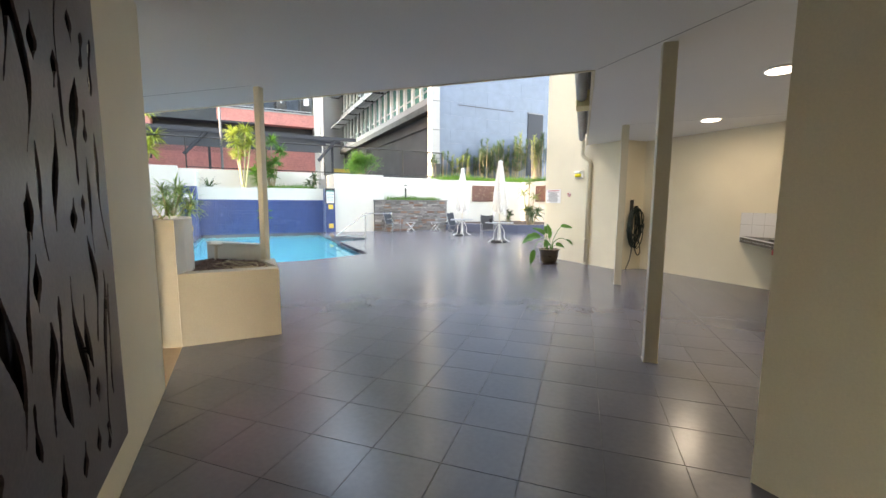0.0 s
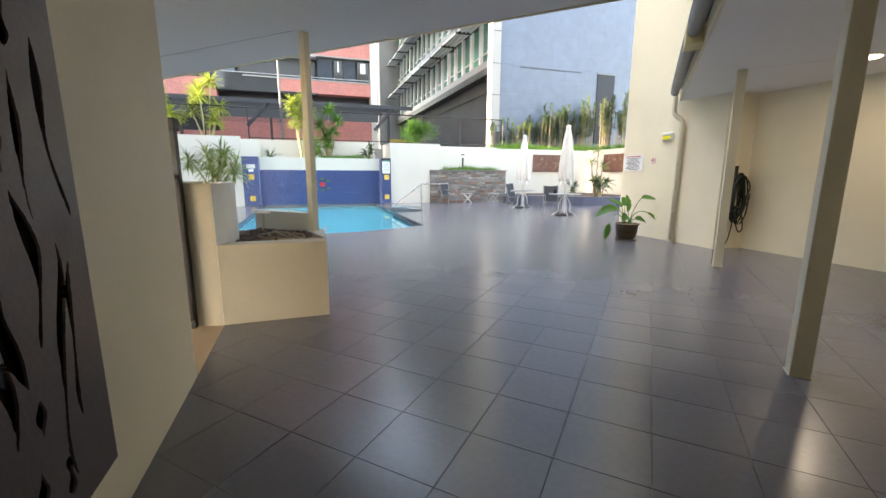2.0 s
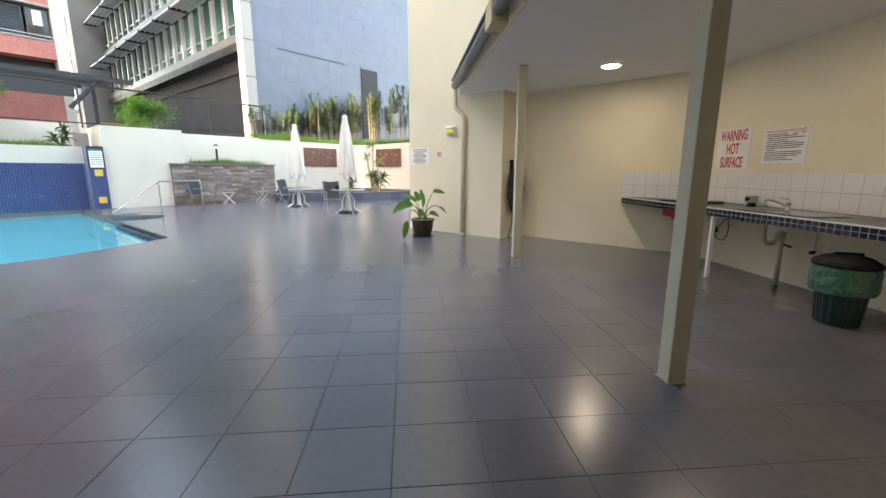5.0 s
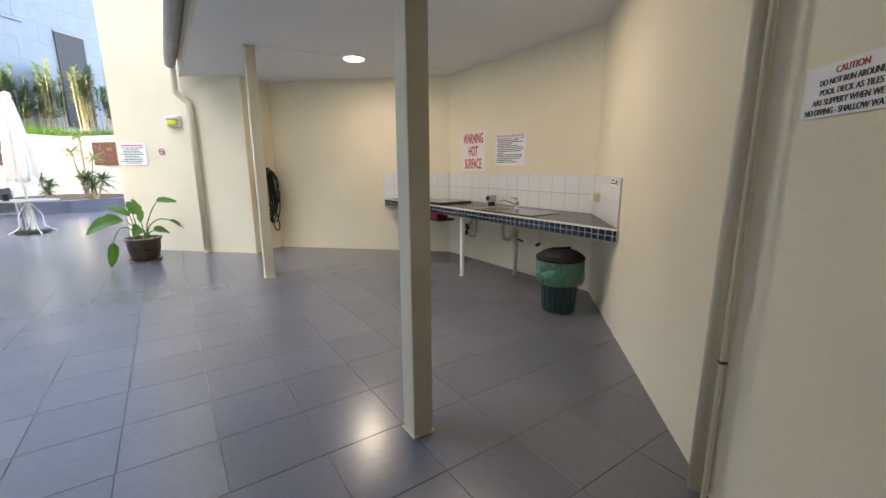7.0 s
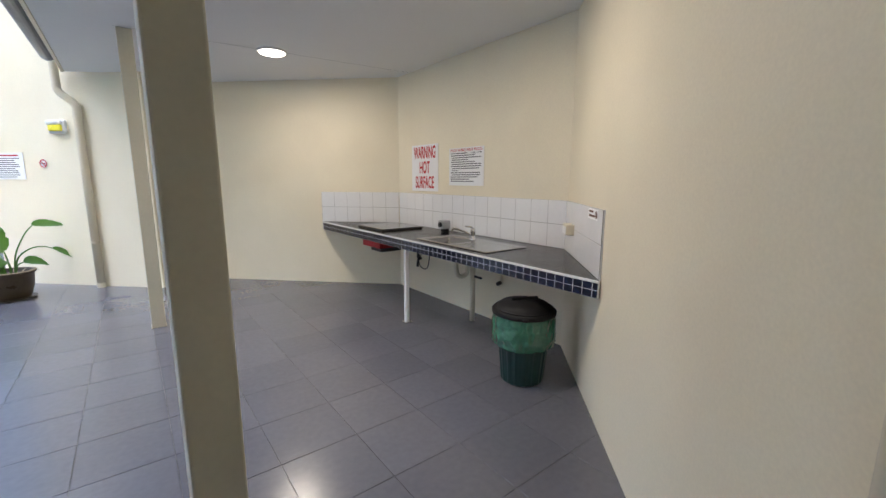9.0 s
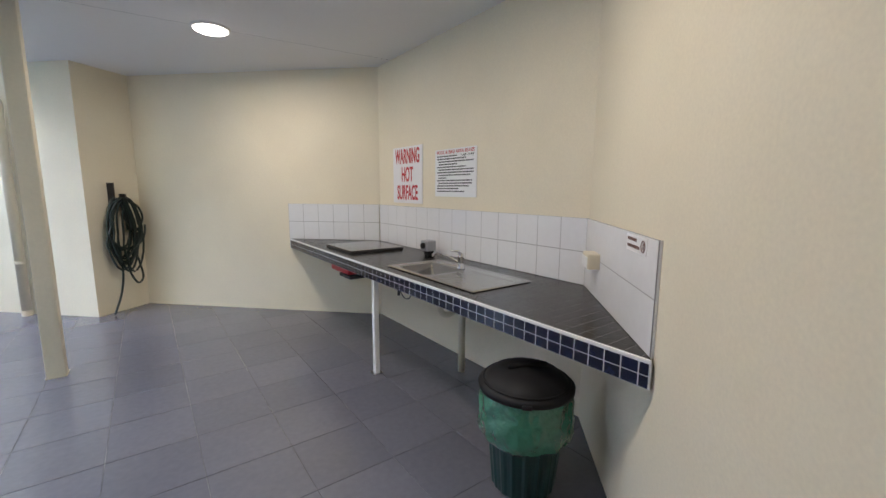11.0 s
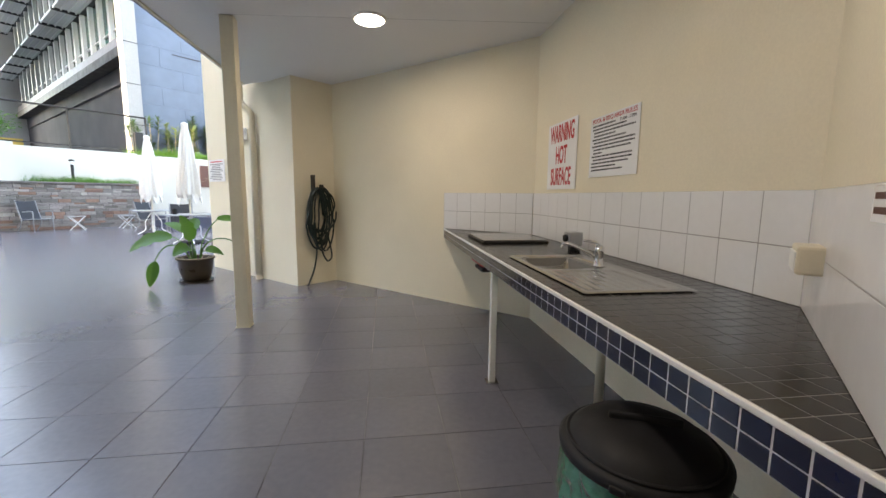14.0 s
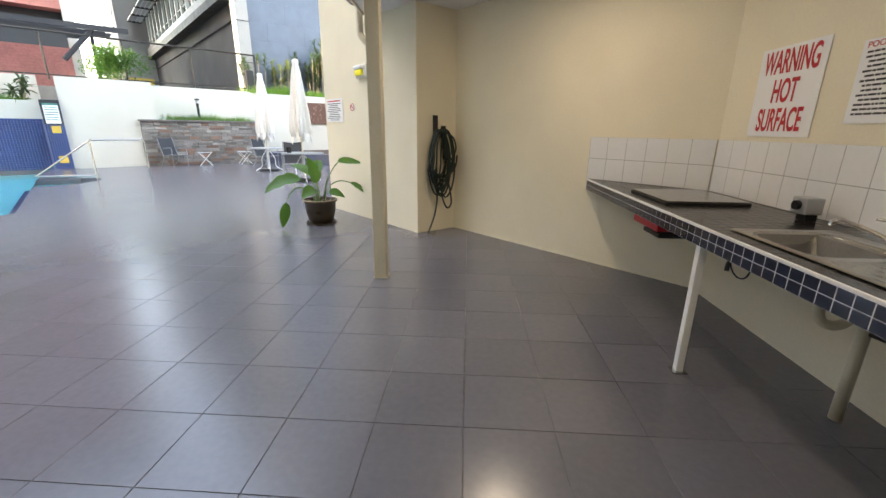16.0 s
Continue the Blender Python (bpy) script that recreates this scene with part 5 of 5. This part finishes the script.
grass("bed_grass", "low green grass along the bed above the blue wall", [un(1.5, 21.5, 2.04), un(3.5, 21.45, 2.04)], 2200, 0.34, GRASS, 7, 0.18)
grass("bed_grass", "tufted green grass on the stone walled bed", [un(7.6, 21.3, 1.5), un(9.0, 21.35, 1.5), un(10.3, 21.3, 1.5)], 3000, 0.42, GRASS, 8, 0.22)
grass("terrace_grass", "thick green grass along the terrace edge under the tower", [un(10.8, 22.5, 2.78), un(14, 22.6, 2.78), un(17.6, 22.6, 2.78)], 6500, 0.55, GRASS, 9, 0.2)
grass("terrace_grass", "green grass along the side terrace edge", [un(17.5, 22.4, 2.78), un(17.6, 19, 2.78), un(17.6, 16, 2.78)], 3500, 0.5, GRASS, 10, 0.2)


def cane_clump(label, loc, canes, tall, mat, seed, r=0.3):
    """Upright canes, each leafy like a bottle brush over its upper part."""
    rnd = random.Random(seed)
    e = thing("cordyline", label, "plant", loc, group="cordylines on the terrace")
    for k in range(canes):
        x, y, h = rnd.uniform(-r, r), rnd.uniform(-r, r), tall * rnd.uniform(0.35, 1.0)
        path = bend([(x * 0.5, y * 0.5, -0.05), (x * 0.8, y * 0.8, h * 0.5), (x, y, h)], 4)
        part("stem", tube(path, [0.02 - 0.008 * i / len(path) for i in range(len(path))], n=5), STALK, e)
        bm = bmesh.new()
        low, n = h * rnd.uniform(0.5, 0.8), int(30 + 16 * h)
        for i in range(n):
            z = low + (h - low) * i / n
            q = path[min(len(path) - 1, int(z / h * (len(path) - 1)))]
            a = rnd.uniform(0, 6.28)
            up = 0.5 + 1.6 * (i / n) ** 3
            blade(bm, (q.x, q.y, z), (math.cos(a), math.sin(a), up), rnd.uniform(0.18, 0.34), 0.034, 0.8, segs=3)
        part("crown", bm, mat, e)


rnd = random.Random(55)
for i in range(22):
    u = 11.3 + 0.31 * i + rnd.uniform(-0.15, 0.15)
    tall = 1.5 + 1.9 * min(1, max(0, (u - 12.3) / 4.5)) + rnd.uniform(-0.35, 0.35)
    pale = i in (3, 5, 6, 20)
    cane_clump("slender cordyline with %s leafy canes against the tower" % ("pale yellow" if pale else "dark green"), un(u, 22.95 + rnd.uniform(-0.15, 0.2), 2.78), 3 if u < 13.8 else 6, tall, LEAFM if pale else LEAFD, 100 + i)
for i in range(9):
    cane_clump("tall cordyline with %s leafy canes on the side terrace" % ("pale" if i % 3 == 0 else "dark"), un(18.0, 22.2 - 0.6 * i, 2.78), 8, 3.3, LEAFM if i % 3 == 0 else LEAFD, 140 + i, 0.35)
yucca("dracaena", "pale variegated dracaena in the kerb planter", (-2.4, 21.75, 0.36), [(0.0, 0.0, 2.2), (-0.3, 0.1, 1.7), (0.25, 0.2, 1.5), (-0.1, -0.1, 0.9)], 0.45, 0.04, LEAFM, 160, stem_r=0.03, nleaf=34)
yucca("cordyline", "dark red brown cordyline in the kerb planter", (-2.2, 21.5, 0.36), [(0.0, 0, 0.5), (0.25, 0.1, 0.7), (-0.15, 0.1, 0.8)], 0.5, 0.06, LEAFD, 161, nleaf=34)
yucca("cordyline", "small dark leafed plant in the kerb planter", (-3.5, 22.0, 0.36), [(0.0, 0, 0.3), (0.1, 0.1, 0.6), (-0.1, 0.0, 0.75)], 0.28, 0.07, LEAFD, 162, nleaf=26)
# beyond the left wall and in the tall tub
yucca("yucca", "broad yellow green yucca clump behind the garden wall", un(-5.6, 22.6, 2.6), [(-0.3, 0.3, 2.3), (-0.6, -0.3, 1.7), (0.2, -0.3, 2.1), (0.5, 0.4, 1.4), (0.0, 0.0, 2.6), (-0.5, 0.5, 1.2), (0.6, 0.0, 0.8), (-0.2, -0.5, 1.2)], 0.75, 0.065, LEAFY, 170, stem_r=0.06, nleaf=100)
yucca("yucca", "yellow green yucca on pale forked trunks", un(-3.55, 22.6, 2.6), [(-0.3, -0.1, 2.5), (0.2, 0.2, 2.9), (0.1, -0.3, 2.2), (-0.5, -0.3, 1.6), (0.4, 0.4, 1.8), (0.3, 0.2, 1.2)], 0.65, 0.06, LEAFY, 171, stem_r=0.045, nleaf=90)
yucca("yucca", "low yellow green spiky plant before the white wall", un(-4.9, 18.0, 0.0), [(0.0, 0.0, 1.9), (-0.3, -0.2, 1.6), (0.3, 0.3, 1.7), (0.1, -0.2, 1.3)], 0.5, 0.05, LEAFY, 177, stem_r=0.04)
yucca("dracaena", "bushy green dracaena with pale stems in the tall tub", un(-0.3, 6.25, 1.2), [(-0.1, 0.0, 0.42), (0.08, 0.1, 0.38), (0.16, 0.18, 0.30), (-0.2, 0.1, 0.3), (0.05, -0.05, 0.22), (-0.05, 0.15, 0.46), (0.2, 0.1, 0.2), (-0.2, -0.15, 0.35)], 0.25, 0.015, LEAFB, 172, stem_r=0.014, nleaf=44, droop=1.5)
yucca("dracaena", "yellow green dracaena in the tall tub", un(-0.85, 5.85, 1.2), [(-0.1, 0.0, 0.40), (-0.2, 0.1, 0.3), (-0.25, -0.1, 0.42)], 0.2, 0.026, LEAFM, 173, stem_r=0.014, nleaf=46)


# ---- fence along the wall top ----
fe = thing("boundary_fence", "thin black rail fence on posts along the garden wall top", "fence", un(4, 22.45, 2.9), rz=45)
part("top_rail", tube([(-9, 0, 1.55), (7.3, 0, 1.53)], 0.034, n=6), BLACKM, fe)
part("bottom_rail", tube([(-5.8, 0, 0.18), (7.3, 0, 0.14)], 0.022, n=6), BLACKM, fe)
for x in (-7.6, -5.8, -2.4, 0.4, 2.6, 4.8, 7.3):
    part("post", tube([(x, 0, 0), (x, 0, 1.55)], 0.032, n=6), BLACKM, fe)
part("end_box", box((7.0, 0, 0.45), (0.3, 0.25, 0.9), bevel=0.01), BLACKM, fe)
# chain-link mesh on the left part
bm = bmesh.new()
z0, z1, s = 0.9, 1.5, 0.13
k = 0
x = -8.0
while x < -2.5:
    for sg_ in (-1, 1):
        x1 = x + sg_ * (z1 - z0)
        tube([(x, -0.01, z0), (x1, -0.01, z1)], 0.009, bm, n=3, cap=False)
    x += s
part("chain_mesh", bm, DARKG, fe)
lp = thing("light_pole", "slim pale galvanised light pole behind the garden wall", "light pole", un(-0.35, 22.7, 2.6), rz=45)
part("pole", tube([(0, 0, 0), (0, 0, 4.2)], [0.06, 0.045], n=10), GUTTER, lp)
part("head", box((0.12, -0.1, 4.15), (0.35, 0.16, 0.08), bevel=0.02), ALU, lp)


# ---- neighbours: red brick block ----
WINF = material("window_frame", (0.05, 0.055, 0.06), 0.4)
LOUV = material("grey_louvre", (0.10, 0.125, 0.16), 0.45, vary=0.1)
rb = thing("red_apartment_block", "red brick apartment block with dark windows, louvres and glass balconies", "apartment building", un(0, 31.7, 2.6), rz=45)
def lay(u0, u1, z0, z1, y0=0.0, d=0.3, bm=None):
    return box(((u0 + u1) / 2, y0 + d / 2, (z0 + z1) / 2 - 2.6), (u1 - u0, d, z1 - z0), bm)
part("core", lay(-22, 5.6, 2.6, 22, 0.9, 12), DARKG, rb)
part("end_wall", lay(5.35, 5.75, 2.6, 22, -0.05, 14), WHITEWALL, rb, "white rendered end wall")
for a, b_, c_, d_ in ((-4.6, 5.35, 2.6, 5.2), (-22, -4.6, 2.6, 4.2), (1.1, 5.35, 6.9, 7.75), (-0.9, 1.1, 6.9, 7.75), (-22, -4.6, 5.9, 7.5), (-3.0, 5.35, 9.4, 10.45), (-22, -4.6, 9.3, 10.3), (-22, 5.35, 12.4, 13.4), (-22, 5.35, 15.4, 16.4)):
    part("wall", lay(a, b_, c_, d_, 0, 0.9), BRICK, rb)
# courses standing slightly proud, so that the brickwork has joints
bm = bmesh.new()
for a, b_, c_, d_ in ((-4.6, 5.35, 3.0, 5.2), (-0.9, 5.35, 6.9, 7.75), (-16, -4.6, 5.9, 7.5), (-3.0, 5.35, 9.4, 10.45)):
    z = c_
    while z < d_ - 0.1:
        lay(a + 0.01, b_ - 0.01, z, z + 0.115, -0.012, 0.012, bm)
        z += 0.135
part("brick_course", bm, BRICK, rb)
for z in (9.34, 7.74, 12.38):
    part("band", lay(-3.0 if z < 12 else -22, 5.36, z, z + 0.08, -0.06, 0.8), CONC, rb)
def window(u0, u1, z0, z1, louvre=False):
    w_ = part("window", lay(u0, u1, z0, z1, 0.30, 0.08), WINF, rb)
    if louvre:
        bm = bmesh.new()
        z = z0 + 0.06
        while z < z1 - 0.06:
            box(((u0 + u1) / 2, 0.27, z - 2.6), (u1 - u0 - 0.1, 0.05, 0.035), bm, rot=Matrix.Rotation(0.6, 3, "X"))
            z += 0.075
        part("louvre", bm, LOUV, w_)
    else:
        part("pane", lay(u0 + 0.06, u1 - 0.06, z0 + 0.06, z1 - 0.06, 0.27, 0.02), GLASSD, w_)
        part("blind", lay(u0 + 0.25, u1 - 0.25, z0 + 0.7, z1 - 0.1, 0.255, 0.01), SIGNW, w_)
for base in (7.78, 10.5, 13.4):
    for i, (a, b_) in enumerate(((1.75, 2.75), (2.85, 3.45), (3.5, 4.35), (4.45, 5.3))):
        window(a, b_, base, base + 1.5, louvre=i in (0, 2))
    for i in range(5):
        window(-9.6 + i * 1.0, -8.7 + i * 1.0, base - 0.2, base + 1.2, louvre=i % 2 == 0)
    part("parapet_glass", lay(-4.6, -0.9, base - 0.85, base + 0.15, 0.02, 0.02), GLASSD, rb)
    part("slab", lay(-4.8, 1.7, base - 0.98, base - 0.85, -0.05, 1.6), DARKG, rb)
    part("rail", lay(-4.6, 5.35, base + 0.16, base + 0.2, -0.03, 0.04), ALU, rb)
    part("balcony_soffit", lay(-4.6, 1.7, base + 1.5, base + 1.6, 0.0, 1.6), CEILING, rb)
    # door in dark frame colour, which stands in for the balcony recess's shade
    part("balcony_door", lay(-3.3, 1.6, base - 0.85, base + 1.5, 0.8, 0.08), WINF, rb)
    part("column", lay(-4.75, -3.5, base - 0.85, base + 1.5, 0.3, 0.3), LOUV, rb)
part("sunhood", lay(-7.0, -2.0, 9.9, 10.05, -1.0, 1.3), WHITEP, rb)
# the dark pergola in front of it
pg = thing("pergola", "long dark steel pergola with slats before the brick block", "pergola", un(0, 28, 2.7), rz=45)
for y in (0, 1.5, 3.0):
    part("beam", box((-3.5, y, 2.95), (22.0 - y, 0.12, 0.22)), DARKG, pg)
for y in (0.35, 0.75, 1.15, 1.9, 2.3, 2.7):
    part("slat", box((-3.5, y, 3.05), (21.0, 0.10, 0.05)), DARKG, pg)
part("screen", box((-4.5, 0.2, 2.38), (19.5, 0.04, 0.75)), material("dark_shade_mesh", (0.03, 0.033, 0.038), 0.6), pg, "dark shade screen")
for x in (-12, -7.5, -2.5, 5.0):
    part("brace", tube([(x, 0.1, 1.5), (x + 1.2, 0.1, 2.9)], 0.1, n=6), DARKG, pg)
    part("post", box((x + 1.2, 1.6, 1.4), (0.14, 0.14, 2.9)), DARKG, pg)


# ---- neighbours: the glazed building and its blue-grey tower ----
tb = thing("office_building", "office block with a blue grey panelled tower and long glazed side", "office building", un(11.0, 23.1, 2.6), rz=45)
def tower_box(u0, u1, n0, n1, z0, z1, bm=None):
    return box(((u0 + u1) / 2 - 11.0, (n0 + n1) / 2 - 23.1, (z0 + z1) / 2 - 2.6), (u1 - u0, n1 - n0, z1 - z0), bm)
part("core", tower_box(11.6, 36, 23.6, 60, 2.6, 28), DARKG, tb)
part("corner_column", tower_box(10.92, 11.45, 23.1, 23.7, 2.6, 28), CONC, tb, "pale concrete corner column")
for i in range(12):
    for k in range(30):
        z = 2.7 + 0.85 * k
        off = 0.9 if k % 2 else 0.0
        a = 11.5 + 1.8 * i - off
        if a + 1.8 <= 11.5:
            continue
        a0 = max(a, 11.46)
        piece("panel", ("tp", round(a + 1.8 - a0, 2)), (lambda w=a + 1.8 - a0: box((0, 0, 0), (w - 0.005, 0.06, 0.845), bevel=0.001)), TOWER, tb,
              Matrix.Translation(((a0 + a + 1.8) / 2 - 11.0, 23.55 - 23.1, z + 0.425 - 2.6)))
part("seam", tower_box(12.9, 17.2, 23.495, 23.515, 7.62, 7.66), DARKG, tb)
part("dark_hatch", tower_box(18.4, 19.7, 23.46, 23.52, 3.4, 7.7), DARKG, tb, "tall dark opening with a pale lintel")
part("hatch_lintel", tower_box(18.35, 19.75, 23.44, 23.52, 7.64, 7.70), GUTTER, tb)
for k in range(14):
    part("corner_joint", tower_box(10.905, 11.465, 23.085, 23.11, 4.2 + 1.7 * k, 4.225 + 1.7 * k), DARKG, tb)
# long side along n
part("ground_wall", tower_box(11.9, 12.2, 23.7, 52, 2.6, 7.2), DARKG, tb)
part("overhang", tower_box(10.95, 12.4, 23.7, 49.5, 7.15, 7.55), BLACKM, tb)
part("fascia_band", tower_box(11.5, 12.4, 23.7, 49.5, 6.4, 7.15), DARKG, tb)
sd = part("shutter_frame", tower_box(11.78, 11.9, 23.9, 28.7, 2.7, 5.6), BLACKM, tb)
bm = bmesh.new()
for k in range(26):
    tower_box(11.72, 11.78, 24.0, 28.5, 2.75 + 0.105 * k, 2.84 + 0.105 * k, bm)
part("roller_shutter", bm, SHUT, tb, "grey ribbed roller shutter")
for a, b_ in ((29.4, 31.6), (33.0, 36.0), (38.0, 42.0)):
    part("door", tower_box(11.84, 11.92, a, b_, 2.7, 5.6), LOUV, tb)
for fl_, z in enumerate((7.55, 11.05, 14.55, 18.05)):
    part("sill_band", tower_box(11.05, 11.5, 23.7, 49.5, z, z + 0.45), GUTTER, tb)
    part("spandrel", tower_box(11.0, 11.5, 23.7, 49.5, z + 2.75, z + 3.5), BLACKM if fl_ % 2 == 0 else DARKG, tb)
    wn_ = part("window_band", tower_box(11.3, 11.36, 23.7, 49.5, z + 0.45, z + 2.75), GLASSG, tb)
    for i in range(17):
        a = 23.75 + 1.5 * i
        part("mullion", tower_box(11.12, 11.3, a, a + 0.28, z + 0.45, z + 2.75), PALEFIN, wn_)
        part("transom", tower_box(11.22, 11.3, a + 0.28, a + 1.5, z + 0.95, z + 1.02), ALU, wn_)
    for i in range(9):
        a = 23.8 + 2.9 * i
        sh_ = part("sunshade", tower_box(10.0, 11.0, a, a + 2.6, z + 2.62, z + 2.66), PALEFIN, tb)
        bm = bmesh.new()
        for k in range(4):
            tower_box(10.0 + 0.28 * k, 10.05 + 0.28 * k, a, a + 2.6, z + 2.54, z + 2.62, bm)
        part("fin", bm, PALEFIN, sh_)
        part("bracket", tower_box(9.95, 11.0, a + 2.62, a + 2.72, z + 2.50, z + 2.62), BLACKM, sh_)
part("far_core", tower_box(9.2, 14, 50.0, 62, 2.6, 26), CONC, tb, "pale concrete stair core at the far end")
for k in range(6):
    part("core_window", tower_box(9.15, 9.22, 52.0, 55.0, 6.5 + 3.2 * k, 8.3 + 3.2 * k), GLASSD, tb)
ub = thing("street_building", "pale distant block beyond the street gap", "building", un(3, 70, 0), rz=45)
part("wall", box((0, 4, 4.5), (6, 8, 9)), CONC, ub)
for k in range(2):
    part("window", box((0.5, -0.03, 3.5 + 2.6 * k), (3.5, 0.05, 1.2)), GLASSD, ub)
sv = thing("street_shelter", "small pale and yellow structure on the street", "kiosk", un(9.0, 40, 2.7), rz=45)
part("body", box((0, 0, 1.0), (1.6, 1.0, 2.0)), CONC, sv)
part("band", box((0, -0.51, 1.75), (1.6, 0.03, 0.4)), YEL, sv)

# ---- floor tiles, last ----
PITCH, X0, Y0 = 0.4365, -0.045, 2.585
SHAPE = chamfered(PITCH - 0.0036, PITCH - 0.0036, 0.014, 0.0008)
tile_mesh = bpy.data.meshes.new("floor_tile")
SHAPE.to_mesh(tile_mesh)
SHAPE.free()
tile_mesh.materials.append(TILE)
STRIP = ((-3.57, 3.45), (-2.84, 2.73))
PLANT = [(-3.57, 3.45), (-2.91, 4.12), (-3.54, 4.78), (-5.2, 4.9), (-5.4, 3.0), (-3.9, 3.0)]
rest = bmesh.new()
whole = []
for i in range(-56, 60):
    for k in range(-13, 75):
        x0, y0 = X0 + i * PITCH, Y0 + k * PITCH
        cx, cy = x0 + PITCH / 2, y0 + PITCH / 2
        u, n = (cx + cy) / R2, (cy - cx) / R2
        if n > 23 or u > 18 or n < -6 or u < -2.3 or (n > 12 and u < -2.3) or cy < -3 or (u < -0.45 and n < 5):
            continue
        if cy < 2.6 and u > 3.4 or (cx > 4.3 and cy < 9) or (cx > 1.5 and cy > 11.5 and cx * 1.0 > cy - 10.2):
            continue
        e = 0.0018
        q = [(x0 + e, y0 + e), (x0 + PITCH - e, y0 + e), (x0 + PITCH - e, y0 + PITCH - e), (x0 + e, y0 + PITCH - e)]
        near_strip = n < 5.1 and u < 0.4
        if near_strip:
            q2 = clip(q, (-3.57, 3.45), (0.73, -0.72))
            q2 = q2 if len(q2) > 2 else []
        else:
            q2 = q
        if not q2:
            continue
        parts = [q2]
        for hole in (POOLXY, ENTRYXY):
            parts = [o for pz in parts for o in outside(pz, hole)]
        area = lambda p: abs(sum(p[a][0] * p[(a + 1) % len(p)][1] - p[(a + 1) % len(p)][0] * p[a][1] for a in range(len(p)))) / 2
        total = sum(area(p) for p in parts)
        if abs(total - (PITCH - 2 * e) ** 2) < 1e-5:
            near = min(math.hypot(cx + 0.5, cy - 3.2), math.hypot(cx - 1.6, cy - 6.2), math.hypot(cx - 0.3, cy - 5))
            whole.append((near, cx, cy))
        else:
            for p in parts:
                if area(p) > 1e-4:
                    prism(p, -0.014, 0.0, rest)
whole.sort()
for _, cx, cy in whole[:300]:
    ob = new("floor_tile", tile_mesh)
    ob.parent = floor
    ob.matrix_basis = Matrix.Translation((cx, cy, -0.014))
vs, fs = [], []
h = (PITCH - 0.0036) / 2
for _, cx, cy in whole[300:]:
    o = len(vs)
    for d, z in ((0, -0.014), (0, -0.0008), (0.0008, 0)):
        vs += [(cx + sx * (h - d), cy + sy * (h - d), z) for sx, sy in ((-1, -1), (1, -1), (1, 1), (-1, 1))]
    for r in (0, 4):
        for a in range(4):
            b = (a + 1) % 4
            fs.append((o + r + a, o + r + b, o + r + 4 + b, o + r + 4 + a))
    fs.append((o + 8, o + 9, o + 10, o + 11))
me = bpy.data.meshes.new("floor_tiles")
me.from_pydata(vs, [], fs)
me.materials.append(TILEFAR)
tagged(new("floor_tiles", me), kind="stuff").parent = floor
tagged(part("floor_tiles_cut", rest, TILEFAR, floor), kind="stuff")
